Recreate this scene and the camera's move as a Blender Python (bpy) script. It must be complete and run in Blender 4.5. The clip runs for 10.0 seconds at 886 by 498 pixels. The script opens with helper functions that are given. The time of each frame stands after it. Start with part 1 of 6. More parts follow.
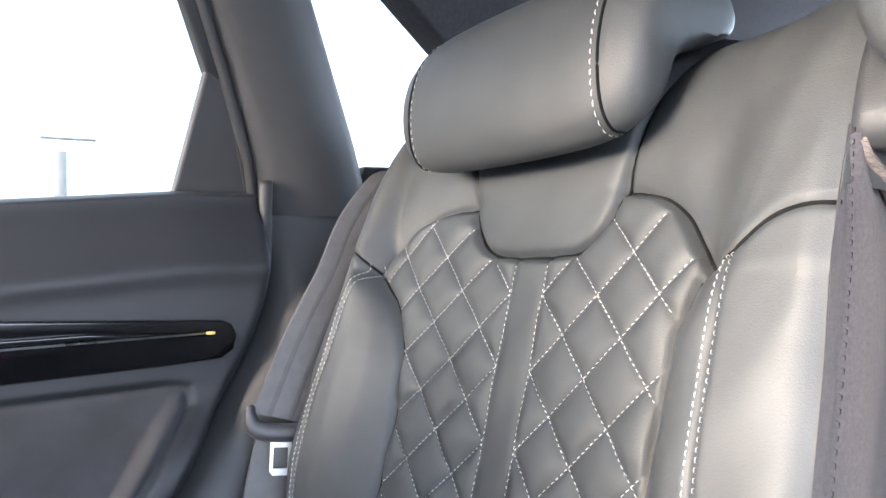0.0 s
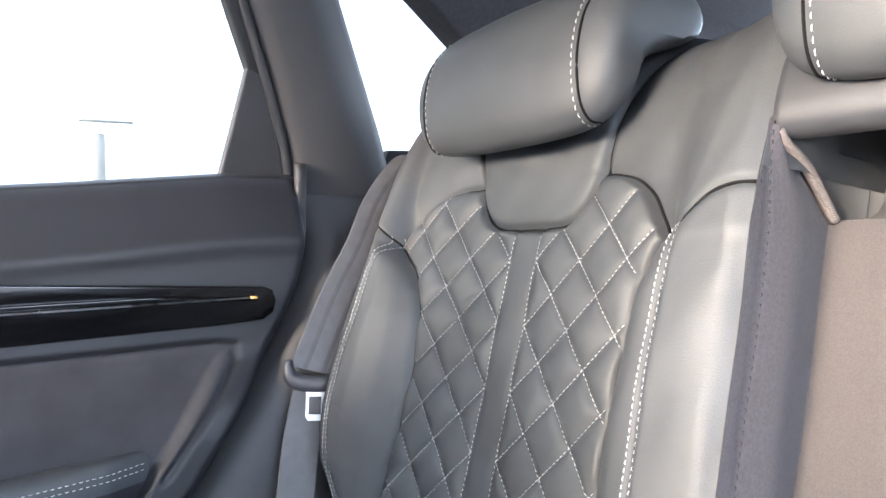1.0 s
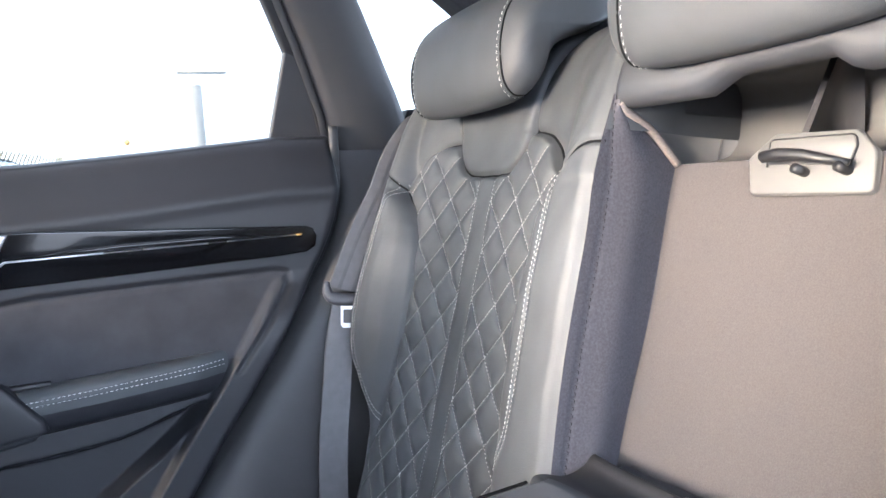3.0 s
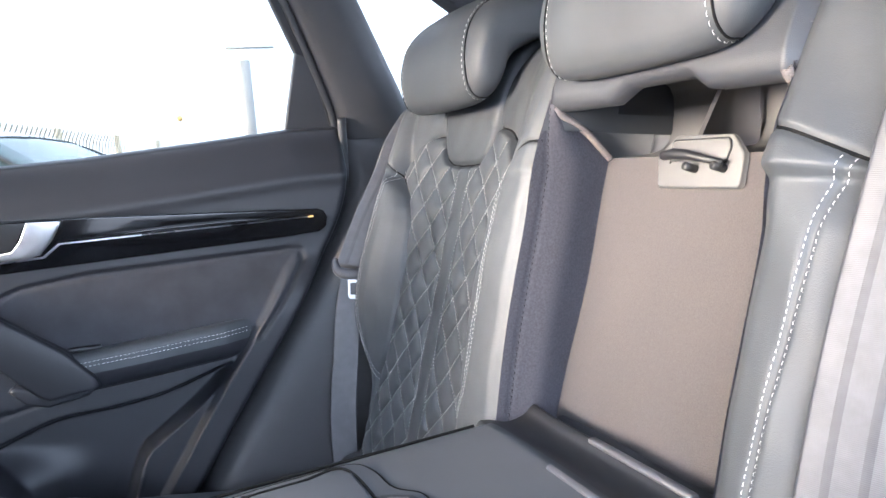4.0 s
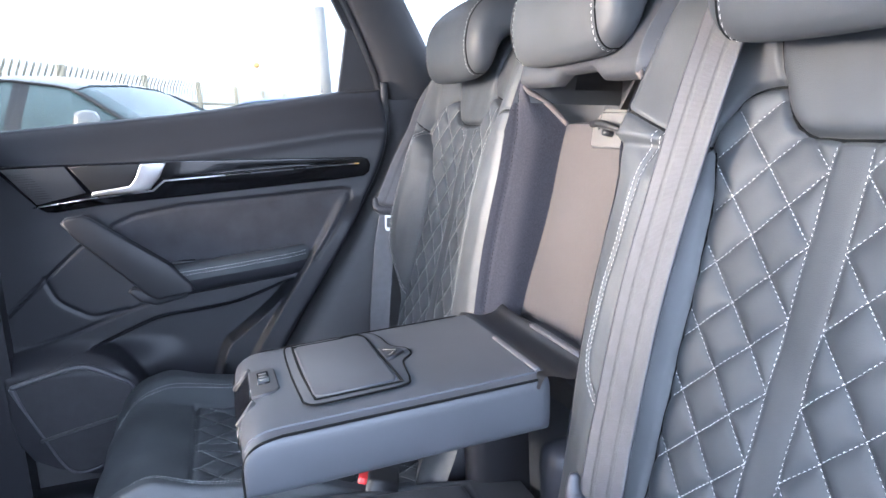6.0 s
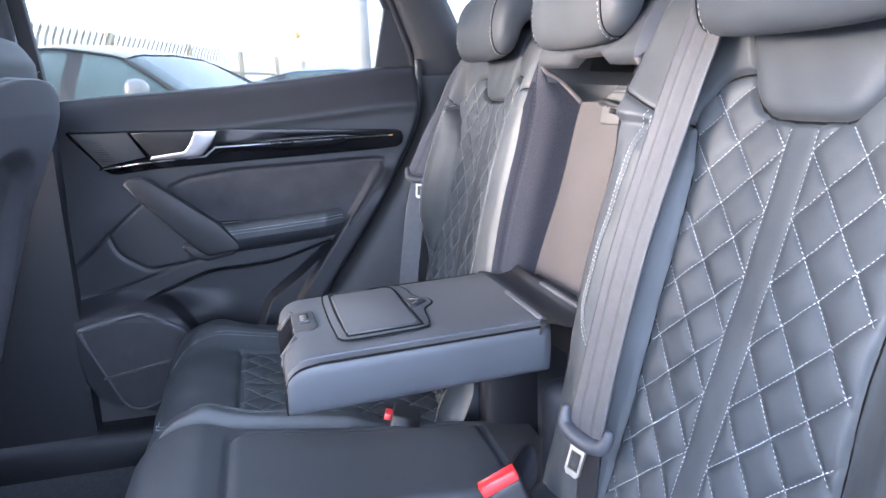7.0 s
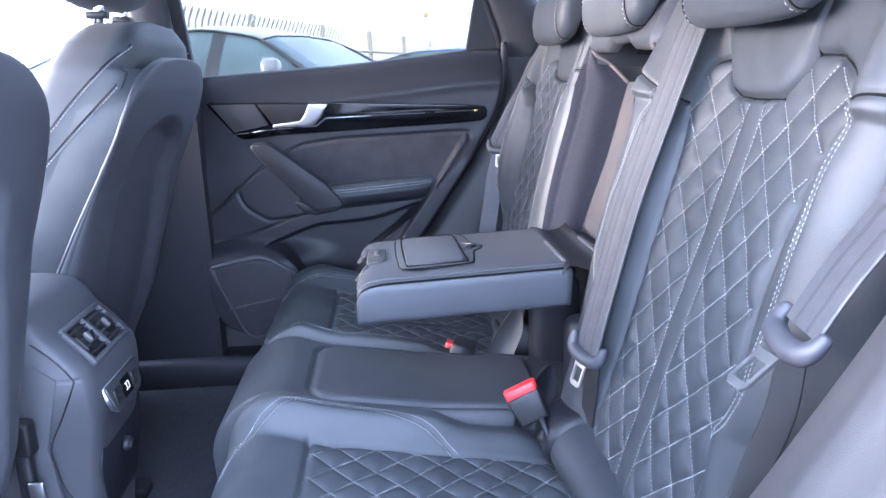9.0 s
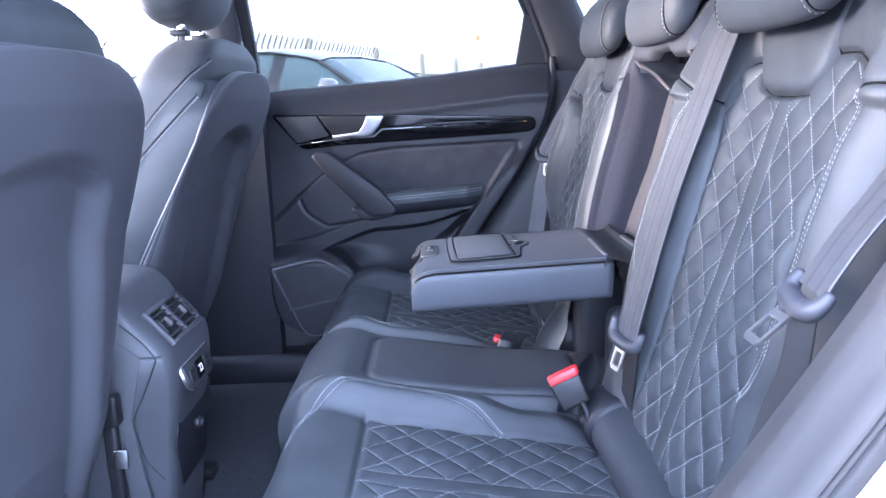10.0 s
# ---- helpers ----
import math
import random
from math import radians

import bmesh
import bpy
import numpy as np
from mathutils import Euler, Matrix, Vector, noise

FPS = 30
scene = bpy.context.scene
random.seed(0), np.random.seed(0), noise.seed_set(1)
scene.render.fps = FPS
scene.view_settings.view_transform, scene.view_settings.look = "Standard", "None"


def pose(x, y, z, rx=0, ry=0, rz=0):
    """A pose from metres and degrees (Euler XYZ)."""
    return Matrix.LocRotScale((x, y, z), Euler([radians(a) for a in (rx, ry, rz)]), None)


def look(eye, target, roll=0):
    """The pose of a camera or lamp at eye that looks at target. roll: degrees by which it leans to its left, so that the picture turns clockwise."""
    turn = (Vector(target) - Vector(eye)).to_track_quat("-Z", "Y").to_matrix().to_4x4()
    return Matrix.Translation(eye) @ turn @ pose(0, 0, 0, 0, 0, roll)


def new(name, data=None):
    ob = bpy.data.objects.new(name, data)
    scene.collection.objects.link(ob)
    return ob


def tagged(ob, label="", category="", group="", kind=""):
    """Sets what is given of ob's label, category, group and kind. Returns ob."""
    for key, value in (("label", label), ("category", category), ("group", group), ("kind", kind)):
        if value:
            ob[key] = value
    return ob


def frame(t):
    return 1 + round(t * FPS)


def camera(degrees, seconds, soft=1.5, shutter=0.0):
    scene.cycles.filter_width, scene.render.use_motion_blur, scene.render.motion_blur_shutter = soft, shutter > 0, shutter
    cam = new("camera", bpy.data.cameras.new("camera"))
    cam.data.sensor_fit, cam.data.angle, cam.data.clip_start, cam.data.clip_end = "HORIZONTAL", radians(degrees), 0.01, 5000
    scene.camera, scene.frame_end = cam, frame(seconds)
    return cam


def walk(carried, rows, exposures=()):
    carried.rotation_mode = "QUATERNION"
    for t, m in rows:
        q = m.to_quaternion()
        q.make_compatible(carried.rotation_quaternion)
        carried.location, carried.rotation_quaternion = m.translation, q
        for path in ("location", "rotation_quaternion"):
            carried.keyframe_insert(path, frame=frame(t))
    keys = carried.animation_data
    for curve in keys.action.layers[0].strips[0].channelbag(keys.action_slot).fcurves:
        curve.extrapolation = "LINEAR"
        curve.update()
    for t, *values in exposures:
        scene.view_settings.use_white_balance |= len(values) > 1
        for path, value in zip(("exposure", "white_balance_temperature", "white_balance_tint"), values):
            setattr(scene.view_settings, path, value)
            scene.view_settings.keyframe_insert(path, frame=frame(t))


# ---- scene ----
cam = camera(64.9, 10.0)
PATH = [
    (0, (-0.005, -0.008, 1.106), (1.222, 1.57, 1.16), -0.7),
    (0.5, (-0.019, -0.041, 1.101), (1.172, 1.565, 1.133), -0.6),
    (1, (-0.042, -0.086, 1.098), (1.114, 1.547, 1.096), -0.7),
    (1.5, (-0.048, -0.134, 1.106), (1.054, 1.535, 1.068), -0.9),
    (2, (-0.046, -0.188, 1.108), (1.012, 1.508, 1.023), -1.5),
    (2.5, (-0.053, -0.244, 1.099), (0.942, 1.486, 0.967), -2.2),
    (4, (-0.024, -0.433, 1.121), (0.768, 1.385, 0.869), -3.7),
    (4.5, (-0.016, -0.504, 1.127), (0.721, 1.334, 0.845), -3.8),
    (5, (-0.01, -0.569, 1.131), (0.679, 1.281, 0.815), -3.7),
    (5.5, (-0.021, -0.634, 1.132), (0.62, 1.228, 0.783), -3.4),
    (7, (-0.047, -0.797, 1.139), (0.442, 1.089, 0.688), -2.1),
    (7.5, (-0.044, -0.842, 1.141), (0.379, 1.052, 0.656), -1.8),
    (8, (-0.037, -0.884, 1.144), (0.305, 1.021, 0.64), -1.5),
    (8.5, (-0.025, -0.931, 1.14), (0.223, 0.987, 0.633), -1.5),
    (9, (0.007, -0.996, 1.137), (0.16, 0.936, 0.643), -1.7),
    (9.5, (0.006, -1.04, 1.128), (0.075, 0.904, 0.663), -1.9),
    (10, (0.001, -1.075, 1.116), (0.015, 0.878, 0.685), -2.0),
]
EXPOSURES = [(0.0, 4.88, 5300, 11), (2.5, 4.88, 5250, 12), (4.5, 4.80, 5100, 12), (5.5, 4.76, 5050, 13), (8.0, 4.78, 4860, 18), (10.0, 4.72, 4690, 21)]
walk(cam, [(t, look(eye, target, roll)) for t, eye, target, roll in PATH], EXPOSURES)

# ---- world and sun ----
world = bpy.data.worlds.new("sky")
scene.world = world
world.use_nodes = True
wn = world.node_tree.nodes
sky = wn.new("ShaderNodeTexSky")
sky.sky_type = "NISHITA"
sky.sun_disc = False
sky.sun_elevation = radians(8)
sky.sun_rotation = radians(-92)
sky.dust_density = 6.0
wn["Background"].inputs["Strength"].default_value = 0.16
haze = wn.new("ShaderNodeMixRGB")          # thin bright cloud over the whole sky
haze.inputs["Fac"].default_value = 0.5
haze.inputs["Color2"].default_value = (6.35, 6.4, 6.45, 1)
world.node_tree.links.new(sky.outputs["Color"], haze.inputs["Color1"])
world.node_tree.links.new(haze.outputs["Color"], wn["Background"].inputs["Color"])
sun = new("sun", bpy.data.lights.new("sun", "SUN"))
sun.data.energy, sun.data.angle, sun.data.color = 0.95, radians(30), (1.0, 0.83, 0.66)
sun.matrix_world = look((-9.4, -0.4, 0.9), (0, 0, 0))


# ---- materials ----
def material(name, base, rough=0.5, metal=0.0, vary=0.12, scale=40.0, bump=0.0, grain=900.0, spec=0.5,
             second=None, coat=0.0, sheen=0.0, kind="noise", random_tint=0.0, depth=0.0004):
    m = bpy.data.materials.new(name)
    m.use_nodes = True
    n, l = m.node_tree.nodes, m.node_tree.links
    b = n["Principled BSDF"]
    b.inputs["Roughness"].default_value = rough
    b.inputs["Metallic"].default_value = metal
    b.inputs["Specular IOR Level"].default_value = spec
    b.inputs["Coat Weight"].default_value = coat
    b.inputs["Coat Roughness"].default_value = 0.05
    b.inputs["Sheen Weight"].default_value = sheen
    b.inputs["Sheen Roughness"].default_value = 0.4
    tc = n.new("ShaderNodeTexCoord")
    big = n.new("ShaderNodeTexNoise")
    big.inputs["Scale"].default_value = scale
    big.inputs["Detail"].default_value = 4
    l.new(tc.outputs["Object"], big.inputs["Vector"])
    ramp = n.new("ShaderNodeValToRGB")
    a = second or tuple(c * (1 - vary) for c in base)
    z = base if second else tuple(min(1, c * (1 + vary)) for c in base)
    ramp.color_ramp.elements[0].color, ramp.color_ramp.elements[1].color = (*a, 1), (*z, 1)
    ramp.color_ramp.elements[0].position, ramp.color_ramp.elements[1].position = 0.3, 0.7
    l.new(big.outputs["Fac"], ramp.inputs["Fac"])
    l.new(ramp.outputs["Color"], b.inputs["Base Color"])
    mr = n.new("ShaderNodeMapRange")
    mr.inputs["To Min"].default_value, mr.inputs["To Max"].default_value = max(0, rough - 0.06), min(1, rough + 0.06)
    small = n.new("ShaderNodeTexNoise")
    small.inputs["Scale"].default_value = scale * 0.3
    l.new(tc.outputs["Object"], small.inputs["Vector"])
    l.new(small.outputs["Fac"], mr.inputs["Value"])
    l.new(mr.outputs["Result"], b.inputs["Roughness"])
    if bump:
        if kind == "leather":
            g = n.new("ShaderNodeTexVoronoi")
            g.feature = "SMOOTH_F1"
            out = g.outputs["Distance"]
        elif kind == "weave":
            g = n.new("ShaderNodeTexWave")
            g.bands_direction = "Z"
            g.inputs["Distortion"].default_value = 0.3
            out = g.outputs["Fac"]
        else:
            g = n.new("ShaderNodeTexNoise")
            g.inputs["Detail"].default_value = 3
            out = g.outputs["Fac"]
        g.inputs["Scale"].default_value = grain
        l.new(tc.outputs["Object"], g.inputs["Vector"])
        bp = n.new("ShaderNodeBump")
        bp.inputs["Strength"].default_value = bump
        bp.inputs["Distance"].default_value = depth
        l.new(out, bp.inputs["Height"])
        l.new(bp.outputs["Normal"], b.inputs["Normal"])
    return m


LEATHER = material("black nappa leather", (0.043, 0.0465, 0.050), 0.57, scale=14, vary=0.16, bump=0.25, grain=1400, kind="leather", spec=0.44)
LEATHERETTE = material("smooth dark leatherette", (0.035, 0.037, 0.041), 0.52, scale=10, vary=0.12, bump=0.25, grain=1600, kind="leather", spec=0.46)
ARMLEATHER = material("grey black armrest leather", (0.050, 0.0525, 0.059), 0.50, scale=10, vary=0.12, bump=0.25, grain=1600, kind="leather", spec=0.46)
THREAD = material("pale grey stitching thread", (0.62, 0.62, 0.61), 0.7, scale=300, vary=0.1)
SEAM = material("dark seam thread", (0.006, 0.006, 0.006), 0.9, scale=300, vary=0.1, spec=0.1)
PLASTIC = material("soft touch dark plastic", (0.014, 0.0145, 0.018), 0.50, scale=8, vary=0.1, bump=0.3, grain=1100, spec=0.38)
PILLAR = material("grained grey trim plastic", (0.036, 0.0355, 0.037), 0.6, scale=8, vary=0.08, bump=0.3, grain=1300)
CONSOLE = material("satin grey console plastic", (0.060, 0.060, 0.066), 0.5, scale=8, vary=0.08, bump=0.3, grain=1300)
SHELL = material("grey grained seat shell plastic", (0.058, 0.058, 0.065), 0.45, scale=9, vary=0.1, bump=0.3, grain=1200)
GRIP = material("grey belt tongue plastic", (0.042, 0.043, 0.050), 0.5, scale=30, vary=0.08)
GREYPLATE = material("pale grey moulded plastic", (0.085, 0.083, 0.080), 0.5, scale=12, vary=0.08)
GLOSSBLACK = material("piano black lacquer", (0.005, 0.005, 0.006), 0.12, scale=6, vary=0.1, coat=0.25, spec=0.32)
SUEDE = material("charcoal suede", (0.031, 0.031, 0.036), 0.9, scale=22, vary=0.25, bump=0.4, grain=2200, sheen=0.35)
ALU = material("satin aluminium", (0.72, 0.72, 0.74), 0.28, metal=1.0, scale=60, vary=0.04)
STEEL = material("polished steel", (0.72, 0.73, 0.75), 0.2, metal=1.0, scale=60, vary=0.04)
WEBBING = material("grey seat belt webbing", (0.050, 0.050, 0.055), 0.47, scale=90, vary=0.12, bump=0.15, grain=330, kind="weave")
BLACKWEB = material("dark seat belt stripe", (0.032, 0.032, 0.037), 0.5, scale=90, vary=0.12, bump=0.15, grain=330, kind="weave")
FABRIC = material("dark plum grey flat weave", (0.040, 0.038, 0.045), 0.9, scale=500, vary=0.3, bump=0.4, grain=1500, sheen=0.15)
FELT = material("taupe needle felt", (0.046, 0.041, 0.040), 0.95, scale=900, vary=0.16, bump=0.6, grain=900, sheen=0.1)
BRAID = material("taupe edging braid", (0.13, 0.11, 0.10), 0.9, scale=600, vary=0.2, bump=0.6, grain=300, kind="weave")
CARPET = material("black cut pile carpet", (0.034, 0.036, 0.041), 0.95, scale=240, vary=0.4, bump=1.0, grain=700, depth=0.002)
RED = material("red button plastic", (0.62, 0.03, 0.03), 0.35, scale=30, vary=0.08)
ZINC = material("bright plated steel", (0.68, 0.68, 0.69), 0.36, metal=1.0, scale=60, vary=0.04)
BLACK = material("matt black plastic", (0.010, 0.010, 0.011), 0.5, scale=20, vary=0.15)
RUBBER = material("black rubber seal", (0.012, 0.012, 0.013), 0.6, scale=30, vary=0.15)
HEADLINER = material("charcoal headliner cloth", (0.03, 0.03, 0.034), 0.95, scale=200, vary=0.2, bump=0.4, grain=1500)
MESHBLACK = material("black speaker mesh", (0.02, 0.02, 0.023), 0.6, scale=50, vary=0.15)
WHITEPAINT = material("white car lacquer", (0.78, 0.78, 0.78), 0.3, scale=3, vary=0.03, coat=1.0)
SILVERPAINT = material("silver grey car lacquer", (0.27, 0.255, 0.235), 0.35, metal=0.3, scale=3, vary=0.04, coat=1.0)
BLUEPAINT = material("blue car lacquer", (0.03, 0.09, 0.42), 0.35, metal=0.3, scale=3, vary=0.05, coat=1.0)
ASPHALT = material("pale concrete yard", (0.30, 0.29, 0.275), 0.9, scale=3, vary=0.2, bump=0.6, grain=90, depth=0.004)
FENCEPAINT = material("galvanised palisade steel", (0.50, 0.44, 0.31), 0.6, metal=0.0, scale=6, vary=0.15)
AMBER = material("amber lens plastic", (0.80, 0.50, 0.16), 0.4, scale=30, vary=0.05)
CONCRETE = material("pale weathered concrete", (0.36, 0.35, 0.33), 0.9, scale=1.5, vary=0.08)


def glass_material(name, tint=(0.9, 0.93, 0.93), rough=0.0):
    m = bpy.data.materials.new(name)
    m.use_nodes = True
    n, l = m.node_tree.nodes, m.node_tree.links
    for x in list(n):
        n.remove(x)
    out, mix = n.new("ShaderNodeOutputMaterial"), n.new("ShaderNodeMixShader")
    tr, gl, fr = n.new("ShaderNodeBsdfTransparent"), n.new("ShaderNodeBsdfGlossy"), n.new("ShaderNodeFresnel")
    tr.inputs["Color"].default_value = (*tint, 1)
    gl.inputs["Roughness"].default_value = rough
    fr.inputs["IOR"].default_value = 1.45
    l.new(fr.outputs["Fac"], mix.inputs["Fac"])
    l.new(tr.outputs["BSDF"], mix.inputs[1])
    l.new(gl.outputs["BSDF"], mix.inputs[2])
    l.new(mix.outputs["Shader"], out.inputs["Surface"])
    return m


PRIVACY = glass_material("tinted privacy glass", (0.37, 0.375, 0.365))
DARKGLASS = material("tinted car glass", (0.10, 0.135, 0.130), 0.16, scale=2, vary=0.35, coat=0.1, spec=0.35)


# ---- building helpers ----
BASE = {}


def thing(name, base, label, category, group="", kind=""):
    ob = new(name)
    ob.empty_display_size = 0.05
    ob.location = base
    BASE[ob.name] = Vector(base)
    return tagged(ob, label, category, group, kind)


def hang(ob, parent):
    ob.parent = parent
    ob.matrix_parent_inverse = Matrix.Translation(-BASE[parent.name]) if parent.name in BASE else Matrix()
    return ob


def made(name, verts, faces, mat, parent=None, label="", smooth=True, kind=""):
    """One mesh object from corner and face lists, in world metres."""
    me = bpy.data.meshes.new(name)
    me.from_pydata(verts, [], faces)
    me.materials.append(mat)
    if smooth:
        me.polygons.foreach_set("use_smooth", [True] * len(me.polygons))
    me.update()
    ob = new(name, me)
    if parent:
        hang(ob, parent)
    return tagged(ob, label, kind=kind)


def part(name, bm, mat, parent=None, label="", smooth=True, kind=""):
    me = bpy.data.meshes.new(name)
    bm.normal_update()
    bm.to_mesh(me)
    bm.free()
    me.materials.append(mat)
    if smooth:
        me.polygons.foreach_set("use_smooth", [True] * len(me.polygons))
    ob = new(name, me)
    if parent:
        hang(ob, parent)
    return tagged(ob, label, kind=kind)


def quads(n, m, wrap=False):
    """Face index array of a grid of n x m corners."""
    i = np.arange(n - 1)[:, None] * m
    j = np.arange(m if wrap else m - 1)[None, :]
    k = (j + 1) % m
    return np.stack([i + j, i + k, i + m + k, i + m + j], -1).reshape(-1, 4)


def sheet(name, P, mat, parent=None, label="", keep=None, flip=False, wrap=False, kind="", caps=False):
    """A mesh from a grid of corners P (n, m, 3); keep: faces to hold on to."""
    n, m = P.shape[:2]
    f = quads(n, m, wrap)
    if keep is not None:
        f = f[keep.reshape(-1)]
    if flip:
        f = f[:, ::-1]
    V = P.reshape(-1, 3)
    used = np.unique(f)
    back = np.zeros(len(V), int)
    back[used] = np.arange(len(used))
    faces = back[f].tolist()
    if caps:
        faces += [list(range(m))[::-1 if not flip else 1], list(range((n - 1) * m, n * m))[::1 if not flip else -1]]
    ob = made(name, V[used].tolist(), faces, mat, parent, label, kind=kind)
    if keep is not None:
        N = np.cross(np.gradient(P, axis=1), np.gradient(P, axis=0)).reshape(-1, 3)[used]
        N /= np.linalg.norm(N, axis=1)[:, None] + 1e-12
        ob.data.normals_split_custom_set_from_vertices((N * (-1 if flip else 1)).tolist())
    return ob


def curve(pts, n=60):
    """A smooth line of n points through pts (Catmull-Rom), evenly spaced."""
    p = np.array(pts, float)
    p = np.vstack([2 * p[0] - p[1], p, 2 * p[-1] - p[-2]])
    out = []
    for i in range(1, len(p) - 2):
        t = np.linspace(0, 1, 24, endpoint=False)[:, None]
        a, b, c, d = p[i - 1], p[i], p[i + 1], p[i + 2]
        out.append(0.5 * (2 * b + (c - a) * t + (2 * a - 5 * b + 4 * c - d) * t ** 2 + (3 * b - a - 3 * c + d) * t ** 3))
    q = np.vstack(out + [p[-2:-1]])
    s = np.r_[0, np.cumsum(np.linalg.norm(np.diff(q, axis=0), axis=1))]
    w = np.linspace(0, s[-1], n)
    return np.stack([np.interp(w, s, q[:, k]) for k in range(q.shape[1])], 1)


def dist(X, Y, line):
    """Distance of the points (X, Y) from a line of 2D points."""
    best = np.full(X.shape, 9.0)
    for a, b in zip(line[:-1], line[1:]):
        d = b - a
        t = np.clip(((X - a[0]) * d[0] + (Y - a[1]) * d[1]) / max(1e-12, d @ d), 0, 1)
        best = np.minimum(best, np.hypot(X - a[0] - t * d[0], Y - a[1] - t * d[1]))
    return best


def smooth01(a, b, x):
    t = np.clip((x - a) / (b - a), 0, 1)
    return t * t * (3 - 2 * t)


def blur(A, k):
    for _ in range(k):
        B = np.pad(A, 1, mode="edge")
        A = (B[:-2, 1:-1] + B[2:, 1:-1] + B[1:-1, :-2] + B[1:-1, 2:] + 2 * B[1:-1, 1:-1]) / 6
    return A


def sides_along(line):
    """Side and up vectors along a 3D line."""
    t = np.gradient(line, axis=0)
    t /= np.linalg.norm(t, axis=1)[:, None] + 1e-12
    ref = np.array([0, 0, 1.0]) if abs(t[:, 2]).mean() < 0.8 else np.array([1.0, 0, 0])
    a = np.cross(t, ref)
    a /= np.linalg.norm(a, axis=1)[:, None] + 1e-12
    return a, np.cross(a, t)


def tube(name, line, ra, rb, mat, parent=None, label="", sides=10, square=1.0, kind=""):
    """A rod along a line, ra wide and rb high (half sizes); square below 1 makes it boxier."""
    line = np.array(line, float)
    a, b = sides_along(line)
    ang = np.linspace(0, 2 * np.pi, sides, endpoint=False)
    c, s = np.cos(ang), np.sin(ang)
    c, s = np.sign(c) * abs(c) ** square, np.sign(s) * abs(s) ** square
    ra, rb = np.broadcast_to(ra, len(line)), np.broadcast_to(rb, len(line))
    P = line[:, None] + a[:, None] * (c[None, :, None] * ra[:, None, None]) + b[:, None] * (s[None, :, None] * rb[:, None, None])
    return sheet(name, P, mat, parent, label, wrap=True, caps=True, kind=kind)


def dashes(name, runs, parent, mat=None, pitch=0.0058, length=0.0038, wide=0.00037, lift=0.0008, label="pale grey contrast stitching"):
    """Sewing stitches, each a small bead of thread; runs: (line of points, line of normals)."""
    V, Fc = [], []
    for pts, nor in runs:
        s = np.r_[0, np.cumsum(np.linalg.norm(np.diff(pts, axis=0), axis=1))]
        if s[-1] < length:
            continue
        at = np.arange(0.001, s[-1] - length, pitch)
        ip = lambda w, A: np.stack([np.interp(w, s, A[:, k]) for k in range(3)], 1)
        p0, p1, nn = ip(at, pts), ip(at + length, pts), ip(at + length / 2, nor)
        d = p1 - p0
        d /= np.linalg.norm(d, axis=1)[:, None] + 1e-9
        side = np.cross(d, nn)
        side /= np.linalg.norm(side, axis=1)[:, None] + 1e-9
        for a, b, w, u in zip(p0, p1, side * wide, nn):
            k = len(V)
            mid = (a + b) / 2 + u * (lift + wide)
            V += [a - u * 0.0008, mid - w, mid + w, b - u * 0.0008, mid + u * wide * 0.9, mid - u * wide * 1.6]
            m1 = mid - (b - a) * 0.28
            m2 = mid + (b - a) * 0.28
            V[k + 1:k + 3] = [m1 - w, m1 + w]
            V[k + 4:k + 6] = [m1 + u * wide * 0.9, m2 - w]
            V += [m2 + w, m2 + u * wide * 0.9]
            Fc += [(k, k + 1, k + 4), (k, k + 4, k + 2), (k + 1, k + 5, k + 7, k + 4), (k + 4, k + 7, k + 6, k + 2),
                   (k + 3, k + 7, k + 5), (k + 3, k + 6, k + 7)]
    return made(name, [tuple(v) for v in V], Fc, mat or THREAD, parent, label, kind="stuff")


def block(size, at, bevel=0.006, seg=3, turn=None):
    """A rounded box as a bmesh."""
    bm = bmesh.new()
    bmesh.ops.create_cube(bm, size=1)
    bmesh.ops.scale(bm, vec=size, verts=bm.verts)
    if bevel:
        bmesh.ops.bevel(bm, geom=list(bm.edges), offset=min(bevel, min(size) * 0.49), segments=seg, profile=0.5, affect="EDGES")
    if turn:
        bmesh.ops.transform(bm, matrix=turn, verts=bm.verts)
    bmesh.ops.translate(bm, vec=at, verts=bm.verts)
    return bm


def slab(outline, thick, place, bevel=0.002, seg=2):
    """A plate from a 2D outline, thick along local z, placed by a matrix."""
    bm = bmesh.new()
    f = bm.faces.new([bm.verts.new((p[0], p[1], 0)) for p in outline])
    bm.normal_update()
    if f.normal.z < 0:
        f.normal_flip()
    ret = bmesh.ops.extrude_face_region(bm, geom=[f])
    up = [v for v in ret["geom"] if isinstance(v, bmesh.types.BMVert)]
    bmesh.ops.translate(bm, vec=(0, 0, thick), verts=up)
    bmesh.ops.reverse_faces(bm, faces=[f])
    top = [e for e in bm.edges if all(v in up for v in e.verts)]
    if bevel:
        bmesh.ops.bevel(bm, geom=top, offset=bevel, segments=seg, profile=0.5, affect="EDGES")
    bmesh.ops.transform(bm, matrix=place, verts=bm.verts)
    return bm


